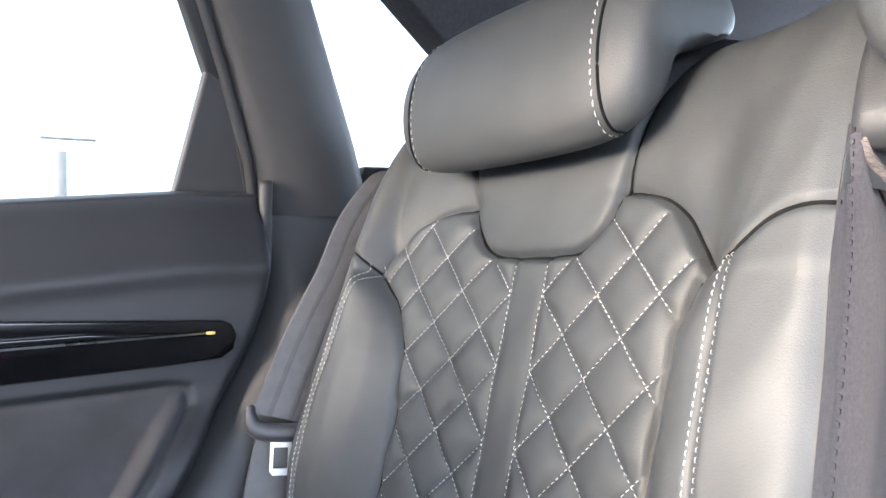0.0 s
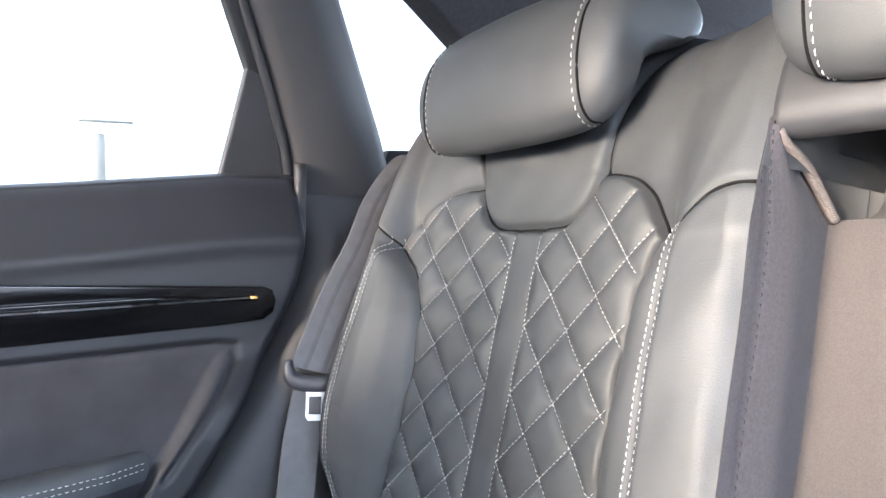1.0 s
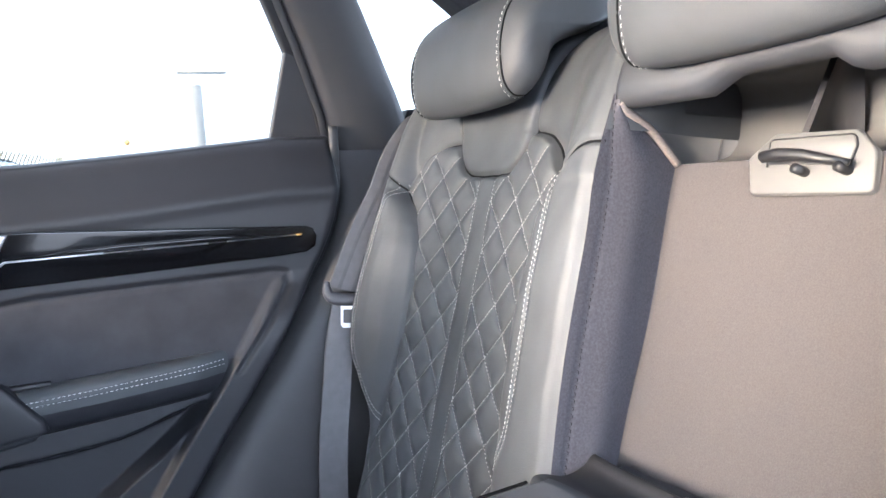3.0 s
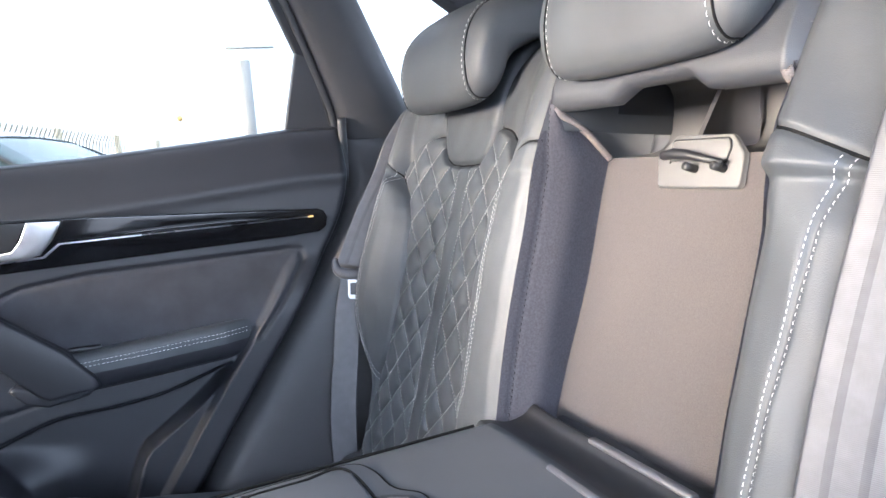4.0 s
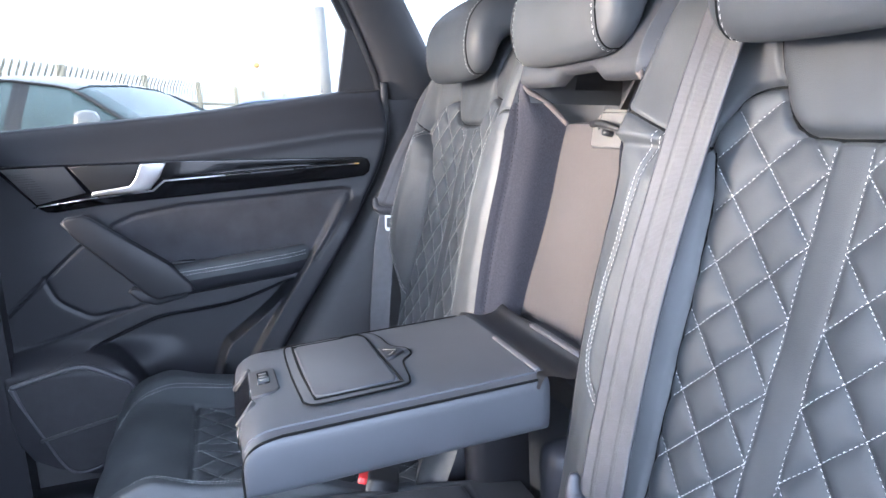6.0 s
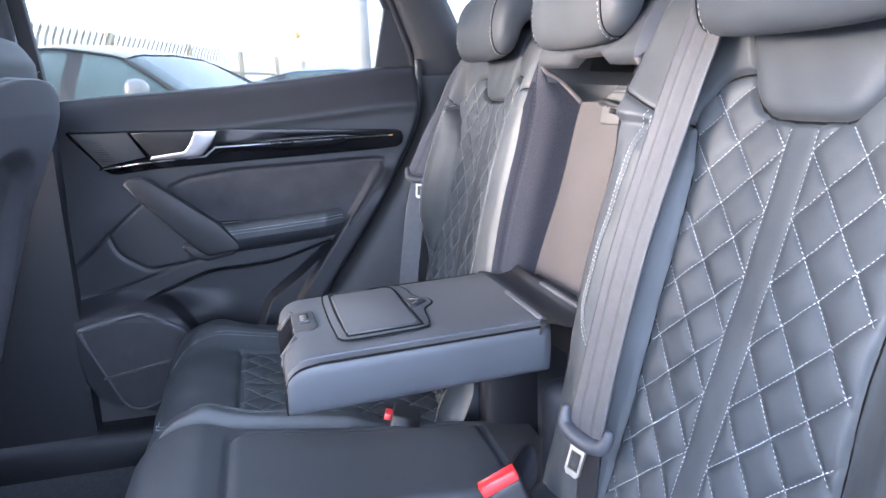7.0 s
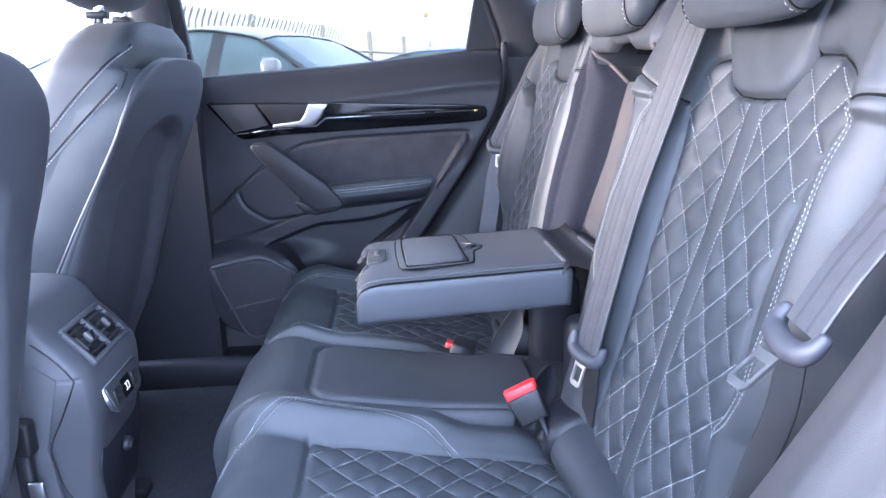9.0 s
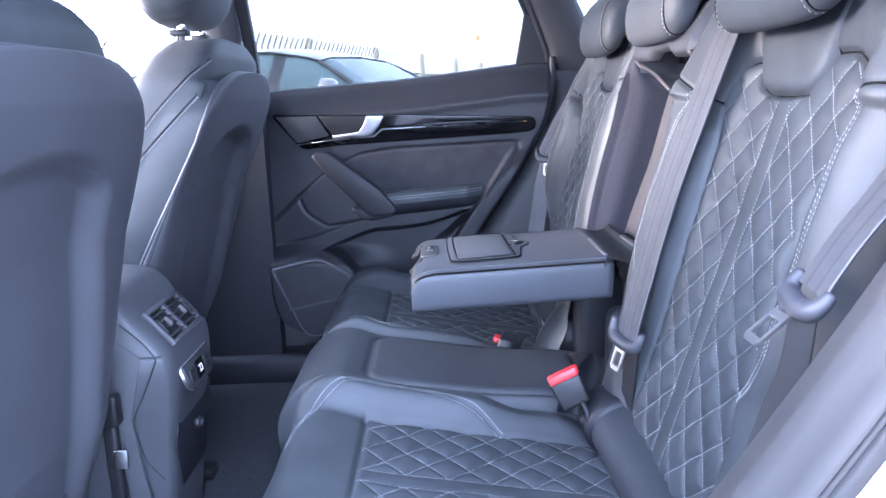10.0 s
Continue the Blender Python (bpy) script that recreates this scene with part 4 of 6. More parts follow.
# gloss trim
trim = [(-0.402, 1.078), (-0.396, 1.068), (-0.345, 1.003), (-0.332, 0.994), (-0.318, 0.992), (-0.244, 1.000), (-0.098, 1.006), (0.186, 1.018),
        (0.238, 1.022), (0.249, 1.030), (0.251, 1.044), (0.246, 1.055), (0.236, 1.059), (-0.095, 1.074), (-0.395, 1.083)]
part("trim_insert", slab(trim, 0.004, plate_matrix(-0.001, 0.22), 0.003, 3), GLOSSBLACK, door, "piano black trim strip")
ridge_ = [(-0.130, 1.043), (0.0, 1.050), (0.12, 1.0525), (0.228, 1.0475), (0.229, 1.044), (0.12, 1.046), (0.0, 1.044), (-0.130, 1.038)]
part("trim_ridge", slab(ridge_, 0.004, plate_matrix(0.003, 0.22), 0.002, 3), GLOSSBLACK, door, "raised gloss ridge of the trim")
part("chrome_line", slab([(-0.352, 1.006), (-0.245, 1.017), (-0.150, 1.023), (-0.128, 1.040), (0.228, 1.0485), (0.228, 1.0470), (-0.126, 1.0375), (-0.148, 1.020), (-0.245, 1.0145), (-0.352, 1.004)],
                         0.0012, plate_matrix(0.0065, 0.22), 0), ALU, door, "thin bright metal line")
# amber chip paints the warm reflection at the rear end of the gloss trim
part("trim_glint", block((0.008, 0.002, 0.003), (0.224, float(door_y(0.224)) - 0.0082 - 0.22 * 0.0478, 1.0478), 0.0006, 1), AMBER, door, "small amber chip for the warm reflection at the trim's end")
part("tweeter_panel", slab([(-0.392, 1.076), (-0.290, 1.0755), (-0.262, 1.026), (-0.345, 1.010)], 0.003, plate_matrix(0.003, 0.22), 0.0015), PILLAR, door, "tweeter cover")
bm = bmesh.new()
for i in range(11):
    z0 = 1.066 - i * 0.0045
    x0, x1 = -0.380 + i * 0.0036, -0.340 + i * 0.0022
    b2 = block((x1 - x0, 0.0012, 0.0016), ((x0 + x1) / 2, float(door_y((x0 + x1) / 2)) - 0.0066 - 0.22 * (z0 - 1.0), z0), 0.0004, 1)
    me_ = bpy.data.meshes.new("slot")
    b2.to_mesh(me_)
    b2.free()
    bm.from_mesh(me_)
    bpy.data.meshes.remove(me_)
part("tweeter_slots", bm, BLACK, door, "fine tweeter slots", kind="stuff")
part("handle_cup", slab([(-0.283, 1.074), (-0.165, 1.072), (-0.185, 1.034), (-0.252, 1.026)], 0.0025, plate_matrix(0.003, 0.22), 0.001), BLACK, door, "dark handle recess")
grip_line = [(-0.252, 1.020), (-0.249, 1.027), (-0.186, 1.034), (-0.174, 1.048), (-0.163, 1.0725), (-0.120, 1.0715), (-0.134, 1.046), (-0.152, 1.026), (-0.166, 1.022)]
part("handle", slab(grip_line, 0.010, plate_matrix(0.010, 0.22), 0.003, 3), ZINC, door, "satin aluminium inner door handle")
# pull bar
bar_line = [(-0.304, 0.978), (-0.296, 0.987), (-0.268, 0.990), (-0.255, 0.984), (-0.135, 0.892), (-0.100, 0.850), (-0.096, 0.838), (-0.104, 0.832), (-0.160, 0.825), (-0.176, 0.834), (-0.280, 0.944)]
part("pull_bar", slab(bar_line, 0.022, plate_matrix(0.034), 0.006, 3), PLASTIC, door, "diagonal pull handle")
part("pull_top", slab([(-0.300, 0.979), (-0.270, 0.986), (-0.258, 0.962), (-0.285, 0.952)], 0.036, plate_matrix(0.0), 0.003, 2), PLASTIC, door)
part("pull_foot", slab([(-0.212, 0.842), (-0.203, 0.848), (-0.172, 0.838), (-0.104, 0.833), (-0.112, 0.822), (-0.165, 0.812), (-0.192, 0.820)], 0.040, plate_matrix(0.0), 0.005, 3), PLASTIC, door)
# elbow rest of the door: a padded ledge that runs out into the card
ez = np.linspace(0, 1, 60)
exx = np.linspace(-0.165, 0.140, 60)
stand = 0.046 * np.interp(ez, [0, 0.4, 0.8, 1.0], [1.0, 1.0, 0.72, 0.15])
topz = np.interp(exx, [-0.165, 0.140], [0.880, 0.902])
lowz = np.interp(exx, [-0.165, 0.140], [0.818, 0.846])
rows = []
for f, g in ((-0.2, -0.004), (0.35, 0.0), (0.75, 0.001), (0.93, -0.003), (1.0, -0.011), (1.0, -0.020), (0.985, -0.030)):
    rows.append(np.stack([exx, door_y(exx) - stand * f, topz + g], 1))
sheet("elbow_rest", np.array(rows), LEATHER, door, "padded leather elbow rest", flip=True)
under = [rows[-1]]
for f, k in ((0.94, 0.45), (0.80, 0.75), (0.45, 1.0), (-0.2, 1.12)):
    under.append(np.stack([exx, door_y(exx) - stand * f, rows[-1][:, 2] + (lowz - rows[-1][:, 2]) * k], 1))
sheet("elbow_shell", np.array(under), PLASTIC, door, "moulded underside", flip=True)
for k_, dzv in ((4, -0.001), (5, 0.002)):
    l3 = rows[k_][3:-5] + np.array([0, -0.0006, dzv])
    dashes("stitching", [(l3, np.tile([0, -1.0, 0.1], (len(l3), 1)))], door, pitch=0.0058, wide=0.0003)
part("window_switch", block((0.05, 0.012, 0.006), (-0.115, float(door_y(-0.115)) - 0.022, 0.8865), 0.002, 2), BLACK, door, "black window switch")
# speaker
spk = [(-0.423, 0.692), (-0.373, 0.705), (-0.317, 0.715), (-0.288, 0.711), (-0.250, 0.692), (-0.224, 0.668), (-0.226, 0.62), (-0.25, 0.56), (-0.29, 0.525), (-0.331, 0.515), (-0.357, 0.532), (-0.383, 0.589), (-0.408, 0.648)]
sp = curve(spk + [spk[0]], 90)[:-1]
R_ = lay(sp, 0.003)
sheet("speaker_grille", R_, MESHBLACK, door, "perforated speaker grille", wrap=True)
ring_pts = curve(spk + [spk[0]], 110)
tube("speaker_rim", np.stack([ring_pts[:, 0], door_y(ring_pts[:, 0]) - door_depth(ring_pts[:, 0], ring_pts[:, 1]) - 0.003, ring_pts[:, 1]], 1), np.interp(ring_pts[:, 1], [0.64, 0.69], [0.0022, 0.0062]), np.interp(ring_pts[:, 1], [0.64, 0.69], [0.002, 0.005]), SHELL, door, "raised speaker rim", 12)
r2 = curve([(-0.389, 0.586), (-0.34, 0.597), (-0.24, 0.618)], 30)
tube("speaker_bar", np.stack([r2[:, 0], door_y(r2[:, 0]) - door_depth(r2[:, 0], r2[:, 1]) - 0.004, r2[:, 1]], 1), 0.004, 0.003, PILLAR, door, "thin moulded bar", 10)

# upper door: window frame, corner trim, glass
tum = lambda z: 0.735 - 0.42 * (z - 1.17)          # the glass leans inwards with height


def side_plate(name, outline, thick, off, mat, parent, side=1, label="", kind="", bevel=0.003):
    """A plate in the leaning plane of the side windows; off: how far inside the glass its outer face lies."""
    k = 0.42
    mt = Matrix(((1, 0, 0, 0), (0, side * -k, side * -1, side * (0.735 + k * 1.17 - off)), (0, 1, 0, 0), (0, 0, 0, 1)))
    bm = slab(outline, thick, mt, bevel, 2)
    if side < 0:
        bmesh.ops.reverse_faces(bm, faces=list(bm.faces))
    return part(name, bm, mat, parent, label, smooth=False, kind=kind)


side_plate("corner_trim", [(0.208, 1.175), (0.226, 1.302), (0.244, 1.30), (0.300, 1.178)], 0.010, 0.012, PILLAR, door, 1, "grey triangular window corner trim")
side_plate("window_frame", [(0.226, 1.298), (0.172, 1.40), (0.134, 1.47), (0.168, 1.47), (0.207, 1.39), (0.250, 1.30), (0.300, 1.19), (0.285, 1.18), (0.246, 1.29)], 0.014, 0.010, RUBBER, door, 1, "black window frame")
side_plate("window_pane", [(-0.44, 1.10), (0.25, 1.10), (0.240, 1.30), (0.15, 1.47), (-0.44, 1.47)], 0.003, -0.006, PRIVACY, door, 1, "dark tinted side window", bevel=0).visible_shadow = False
side_plate("frame_front", [(-0.452, 1.10), (-0.425, 1.10), (-0.425, 1.47), (-0.452, 1.47)], 0.020, 0.0, RUBBER, door, 1, "black window frame")


# ---- body sides: pillars, side trims, seals ----
def body_side(side):
    # lower side trim between the door opening and the seat
    zt = np.linspace(0.42, 1.20, 120)
    ee = edge_x(zt) + 0.004
    rows = []
    near_edge = ((-0.004, 0.773), (0.004, 0.768), (-0.003, 0.761), (-0.001, 0.755), (0.006, 0.750), (0.0, 0.744), (0.0, 0.730), (-0.001, 0.712), (-0.004, 0.700), (0.002, 0.690), (0.012, 0.672), (0.020, 0.655), (0.030, 0.646), (0.048, 0.640), (0.075, 0.637), (0.12, 0.634), (0.40, 0.630))
    for dx, yv in near_edge if side < 0 else ((-0.016, 0.862), (-0.012, 0.845), (-0.016, 0.838), (-0.008, 0.815), (-0.002, 0.790), (-0.006, 0.783), (-0.004, 0.765), (0.0, 0.735), (0.0, 0.712), (0.006, 0.690), (0.012, 0.672), (0.020, 0.655), (0.030, 0.646), (0.048, 0.640), (0.075, 0.637), (0.12, 0.634), (0.40, 0.630)):
        rows.append(np.stack([ee + dx, side * (yv + (max(yv, 0.705) - yv) * smooth01(1.03, 1.20, zt)), zt], 1))
    P = np.array(rows)
    t1 = thing("side_trim", (0.2, side * 0.7, 0.42), "grey grained side trim panel beside the rear seat", "side trim", kind="structure")
    sheet("trim_panel", P, PILLAR, t1, flip=side < 0)
    seal = np.stack([ee - (0.001 if side > 0 else -0.003), np.full(120, side * (0.688 if side > 0 else 0.750)) - side * 0.05 * np.maximum(0, zt - 1.10), zt], 1)
    tube("door_seal", seal, 0.0075 if side > 0 else 0.003, 0.0075 if side > 0 else 0.003, RUBBER, t1, "black rubber door seal", 12)
    # upper pillar between door window and quarter window
    zz_ = np.linspace(1.165, 1.50, 60)
    fr = np.interp(zz_, [1.165, 1.22, 1.30, 1.39, 1.50], [0.302, 0.285, 0.247, 0.200, 0.140])
    re = np.interp(zz_, [1.165, 1.241, 1.40, 1.50], [0.440, 0.398, 0.300, 0.24])
    rows = []
    for f, off in ((-0.03, -0.03), (0.0, 0.02), (0.06, 0.034), (0.16, 0.042), (0.5, 0.052), (0.85, 0.050), (0.97, 0.040), (1.0, 0.02), (1.0, -0.03)):
        rows.append(np.stack([fr + (re - fr) * f, side * (tum(zz_) - off), zz_], 1))
    sheet("pillar_trim", np.array(rows), PILLAR, t1, "grey upper pillar trim", flip=side < 0)
    sealu = np.stack([fr - 0.004, side * (tum(zz_) - 0.022), zz_], 1)
    tube("pillar_seal", sealu, 0.006, 0.006, PILLAR, t1, "grey pillar edge strip", 10)
    # quarter glass and the shelf under it
    side_plate("quarter_glass", [(0.34, 1.18), (0.80, 1.20), (0.74, 1.30), (0.30, 1.48)], 0.003, -0.01, PRIVACY, t1, side, "dark tinted quarter window", bevel=0).visible_shadow = False
    side_plate("quarter_sill", [(0.36, 1.0), (1.1, 1.0), (1.1, 1.26), (0.42, 1.225)], 0.03, 0.0, BLACK, t1, side, "dark sill under the quarter window")
    side_plate("quarter_rail", [(0.18, 1.60), (0.30, 1.425), (0.40, 1.41), (0.52, 1.345), (0.70, 1.27), (1.15, 1.25), (1.15, 1.60)], 0.04, 0.0, HEADLINER, t1, side, "dark headliner rail and rear pillar")
    return t1


for side in (1, -1):
    body_side(side)


def wall(name, pts, thick, mat, label, category="wall", kind="structure"):
    """A plain closing slab through four corners, thick along its normal."""
    p = [Vector(a) for a in pts]
    nrm = (p[1] - p[0]).cross(p[2] - p[0]).normalized() * thick
    v = [tuple(a) for a in p] + [tuple(a + nrm) for a in p]
    k = len(p)
    f = [tuple(range(k))[::-1], tuple(range(k, 2 * k))] + [(i, (i + 1) % k, (i + 1) % k + k, i + k) for i in range(k)]
    ob = made(name, v, f, mat, smooth=False)
    return tagged(ob, label, category, kind=kind)


# floor, headliner, front and rear ends
wall("floor", [(-1.7, -0.72, 0.36), (0.6, -0.72, 0.36), (0.6, 0.72, 0.36), (-1.7, 0.72, 0.36)], 0.03, CARPET, "black carpeted car floor", "floor")
wall("ceiling", [(-0.95, -0.61, 1.475), (1.15, -0.61, 1.46), (1.15, 0.61, 1.46), (-0.95, 0.61, 1.475)], 0.05, HEADLINER, "charcoal cloth headliner", "headliner")
wall("roof_skin", [(-0.95, -0.66, 1.54), (1.2, -0.66, 1.52), (1.2, 0.66, 1.52), (-0.95, 0.66, 1.54)], 0.02, WHITEPAINT, "white painted car roof", "roof")
wall("boot_floor", [(0.36, -0.66, 0.70), (1.3, -0.66, 0.70), (1.3, 0.66, 0.70), (0.36, 0.66, 0.70)], 0.03, FELT, "felt lined boot floor", "boot floor")
wall("bulkhead", [(0.45, -0.66, 0.36), (0.45, 0.66, 0.36), (0.45, 0.66, 0.98), (0.45, -0.66, 0.98)], 0.02, FELT, "felt covered wall behind the rear seats", "bulkhead")
wall("tailgate", [(1.3, -0.7, 0.5), (1.3, 0.7, 0.5), (1.22, 0.7, 1.16), (1.22, -0.7, 1.16)], 0.05, BLACK, "dark tailgate lining", "tailgate")
wall("dashboard", [(-1.25, -0.7, 0.4), (-1.25, 0.7, 0.4), (-1.25, 0.7, 1.06), (-1.25, -0.7, 1.06)], -0.5, PLASTIC, "dark dashboard", "dashboard")
for side in (1, -1):
    wall("front_door", [(-1.7, side * 0.72, 0.36), (-0.42, side * 0.72, 0.36), (-0.42, side * 0.72, 1.12), (-1.7, side * 0.72, 1.10)], 0.05 * side, PLASTIC, "dark closed front door card", "car door")
    pill = [(-0.505, side * 0.735, 0.40 if side < 0 else 1.02), (-0.505, side * 0.735, 1.13), (-0.50, side * 0.715, 1.20), (-0.49, side * 0.61, 1.50)]
    ln = curve(pill, 40)
    ob = tube("pillar_middle", ln, 0.05, np.interp(np.linspace(0, 1, 40), [0, 0.3, 0.6, 1], [0.10, 0.07, 0.045, 0.04] if side < 0 else [0.05, 0.045, 0.042, 0.04]), PILLAR, None, "dark grey middle pillar trim", 20, 0.5, kind="structure")
    tagged(ob, category="pillar")
    sill = curve([(-1.6, side * 0.70, 0.42), (-0.5, side * 0.70, 0.42), (-0.1, side * 0.70, 0.42), (0.0, side * 0.70, 0.44)], 30)
    ob = tube("sill_trim", sill, 0.05, 0.045, PLASTIC, None, "dark plastic sill trim in the door opening", 20, 0.5, kind="structure")
    tagged(ob, category="sill trim")
    wall("body_panel", [(-1.7, side * 0.86, 0.30), (-0.45 if side < 0 else 0.4, side * 0.86, 0.30), (-0.45 if side < 0 else 0.4, side * 0.82, 1.12), (-1.7, side * 0.82, 1.08)], 0.02 * side, WHITEPAINT, "white painted car body side", "car body")
# the open rear door beside the camera, swung out from the middle pillar
HX, HY = Vector((-0.52, -0.80, 0)), Vector((-0.30, -0.95, 0)).normalized()
lower = [tuple(HX + HY * a + Vector((0, 0, z))) for a, z in ((0.0, 0.42), (0.95, 0.52), (1.02, 1.12), (0.0, 1.10))]
door_2 = wall("door_2", lower, -0.09, PLASTIC, "dark lining of the open rear door", "car door")
for a0, z0, a1, z1 in ((0.0, 1.10, 0.06, 1.50), (0.06, 1.50, 0.62, 1.50), (0.62, 1.50, 1.01, 1.12)):
    hang(tube("window_frame", [tuple(HX + HY * a0 + Vector((0, 0, z0))), tuple(HX + HY * a1 + Vector((0, 0, z1)))], 0.03, 0.02, PLASTIC, None, "", 10, 0.5), door_2)
# moulded frame of the far door opening: pillar foot, rounded corner and sill in one sweep
path_ = curve([(-0.462, 1.12), (-0.456, 0.95), (-0.456, 0.82), (-0.476, 0.775), (-0.494, 0.68), (-0.505, 0.56), (-0.496, 0.505), (-0.450, 0.462), (-0.35, 0.440), (-0.15, 0.430), (0.05, 0.430)], 120)
tg = np.gradient(path_, axis=0)
tg /= np.linalg.norm(tg, axis=1)[:, None]
outw = np.stack([tg[:, 1], -tg[:, 0]], 1)
rows = []
for off, yv in ((0.0, 0.76), (0.002, 0.712), (0.006, 0.700), (0.014, 0.692), (0.03, 0.688), (0.06, 0.684), (0.085, 0.676), (0.11, 0.672), (0.13, 0.68), (0.14, 0.72)):
    rows.append(np.stack([path_[:, 0] + outw[:, 0] * off, np.full(120, yv), path_[:, 1] + outw[:, 1] * off], 1))
tagged(sheet("door_frame_trim", np.array(rows), PILLAR, None, "grey moulded trim round the far door opening", kind="structure"), category="door frame")
wall("door_step", [(-0.60, 0.735, 0.36), (-0.10, 0.735, 0.36), (-0.10, 0.735, 0.66), (-0.60, 0.735, 0.66)], -0.012, PILLAR, "dark grey inner frame behind the far door", "door frame")
# white quarter panel beside the open door
qz = np.linspace(0.42, 1.20, 80)
P = np.stack([np.stack([edge_x(qz) + dx, np.full(80, -yv), qz], 1) for dx, yv in ((-0.002, 0.774), (-0.008, 0.779), (-0.008, 0.790), (0.0, 0.815), (0.03, 0.85), (0.08, 0.88), (0.5, 0.90))])
tagged(sheet("quarter_panel", P, WHITEPAINT, None, "white painted body panel behind the open rear door", flip=True, kind="structure"), category="car body")


# ---- front seats ----
def front_seat(side, lean):
    fs = thing("sport_seat", (-0.62, side * 0.365, 0.42), "black leather sport front seat with a dark moulded back shell", "car seat", "front seats")
    yc = side * 0.365
    rear_x = lambda z: np.interp(z, [0.46, 0.60, 0.70, 0.82, 0.95, 1.06, 1.12, 1.17], [-0.530, -0.500, -0.464, -0.446, -0.430, -0.394, -0.374, -0.366])
    edge_xf = lambda z: np.interp(z, [0.46, 0.60, 0.72, 0.86, 0.93, 0.99, 1.05, 1.10, 1.14, 1.17], [-0.585, -0.58, -0.535, -0.475, -0.444, -0.418, -0.394, -0.380, -0.374, -0.366])
    # leather backrest
    zz_ = np.linspace(0.52, 1.238, 90)
    ang = np.linspace(0, 2 * np.pi, 96, endpoint=False)
    c, s = np.cos(ang), np.sin(ang)
    c, s = np.sign(c) * abs(c) ** 0.45, np.sign(s) * abs(s) ** 0.34
    hw = np.interp(zz_, [0.52, 0.65, 0.90, 1.00, 1.06, 1.10, 1.16, 1.20, 1.222, 1.233, 1.238], [0.21, 0.232, 0.2455, 0.2395, 0.232, 0.224, 0.205, 0.178, 0.145, 0.11, 0.02])
    xf = np.interp(zz_, [0.52, 0.80, 0.95, 1.06, 1.15, 1.20, 1.23, 1.245], [-0.69, -0.645, -0.605, -0.572, -0.535, -0.507, -0.48, -0.44])
    xr = np.interp(zz_, [0.52, 0.70, 0.85, 1.0, 1.10, 1.15, 1.20, 1.23, 1.245], [-0.50, -0.495, -0.485, -0.440, -0.405, -0.385, -0.385, -0.400, -0.43])
    cx, hd = (xf + xr) / 2, (xr - xf) / 2
    cx = cx + lean * (zz_ - 1.15)
    flare = np.where(zz_ < 1.15, np.maximum(0, edge_xf(zz_) + 0.005 - xr), 0)
    X = cx[:, None] + hd[:, None] * c + flare[:, None] * (smooth01(0.86, 0.97, abs(s)) * smooth01(0.0, 0.6, c))
    P = np.stack([X, yc + hw[:, None] * s, np.repeat(zz_[:, None], 96, 1)], -1)
    sheet("backrest", P, LEATHER, fs, "smooth leather backrest", wrap=True, caps=True, flip=True)
    # moulded shell that wraps round the back, with a knee hollow
    arc = np.linspace(0.03, 1.53, 50)
    zs_ = np.r_[np.linspace(0.48, 1.06, 90), 1.06 + 0.112 * np.sin(arc)]
    v = np.linspace(-1, 1, 121)
    V, Zs = np.meshgrid(v, zs_)
    w = np.r_[np.interp(zs_[:90], [0.48, 0.65, 0.9, 1.00, 1.06], [0.21, 0.230, 0.244, 0.238, 0.230]), 0.230 * np.cos(arc) ** 0.55][:, None]
    th = V * np.pi / 2
    cc, ss = np.cos(th) ** 0.45, np.sign(th) * abs(np.sin(th)) ** 0.62
    xe, xb = edge_xf(Zs), rear_x(Zs) + 0.012
    hollow = 0.026 * smooth01(0.66, 0.48, abs(ss) + 0.10 * (Zs - 0.9)) * smooth01(0.52, 0.70, Zs) * smooth01(1.075, 1.045, Zs + 0.10 * abs(ss) ** 2)
    X = xe + (xb - xe) * cc - hollow + lean * (Zs - 1.15)
    lip = 0.004 * np.exp(-((abs(V) - 0.985) / 0.01) ** 2)
    S = np.stack([X, yc + (w + lip) * ss, Zs], -1)
    inner = S.copy()
    inner[..., 0] -= 0.006
    inner[..., 1] = yc + (S[..., 1] - yc) * 0.97
    inner[..., 2] -= 0.004
    full = np.concatenate([S, inner[:, ::-1]], 1)
    sheet("back_shell", full, SHELL, fs, "dark moulded back shell with a knee hollow", flip=True, wrap=True)
    rim = np.concatenate([S[:-2:2, 0], S[-3::-2, -1]])
    tube("shell_edge", rim, 0.0028, 0.0028, SHELL, fs, "rounded edge of the shell", 8)
    # leather gusset that closes the flank up to the shell's edge
    zg = np.linspace(0.56, 1.155, 70)
    eg = edge_xf(zg) + lean * (zg - 1.15)
    wg = np.where(zg <= 1.06, np.interp(zg, [0.48, 0.65, 0.9, 1.00, 1.06], [0.21, 0.230, 0.244, 0.238, 0.230]), 0.230 * np.sqrt(np.maximum(0.01, 1 - ((zg - 1.06) / 0.112) ** 2)) ** 0.55)
    hg = np.interp(zg, zz_, hw)
    for sg in (-1, 1):
        sink = 0.014 * smooth01(1.095, 1.155, zg)
        G = [np.stack([eg + dx, yc + sg * (yv - sink), zg], 1) for dx, yv in ((0.003, wg - 0.002), (-0.008, (wg + hg) / 2), (-0.030, hg + 0.0005), (-0.060, hg + 0.001), (-0.095, hg - 0.002), (-0.15, hg - 0.020))]
        sheet("side_gusset", np.array(G), LEATHER, fs, "smooth leather flank", flip=sg > 0)
    # sewn seams over the shoulders of the backrest
    runs = []
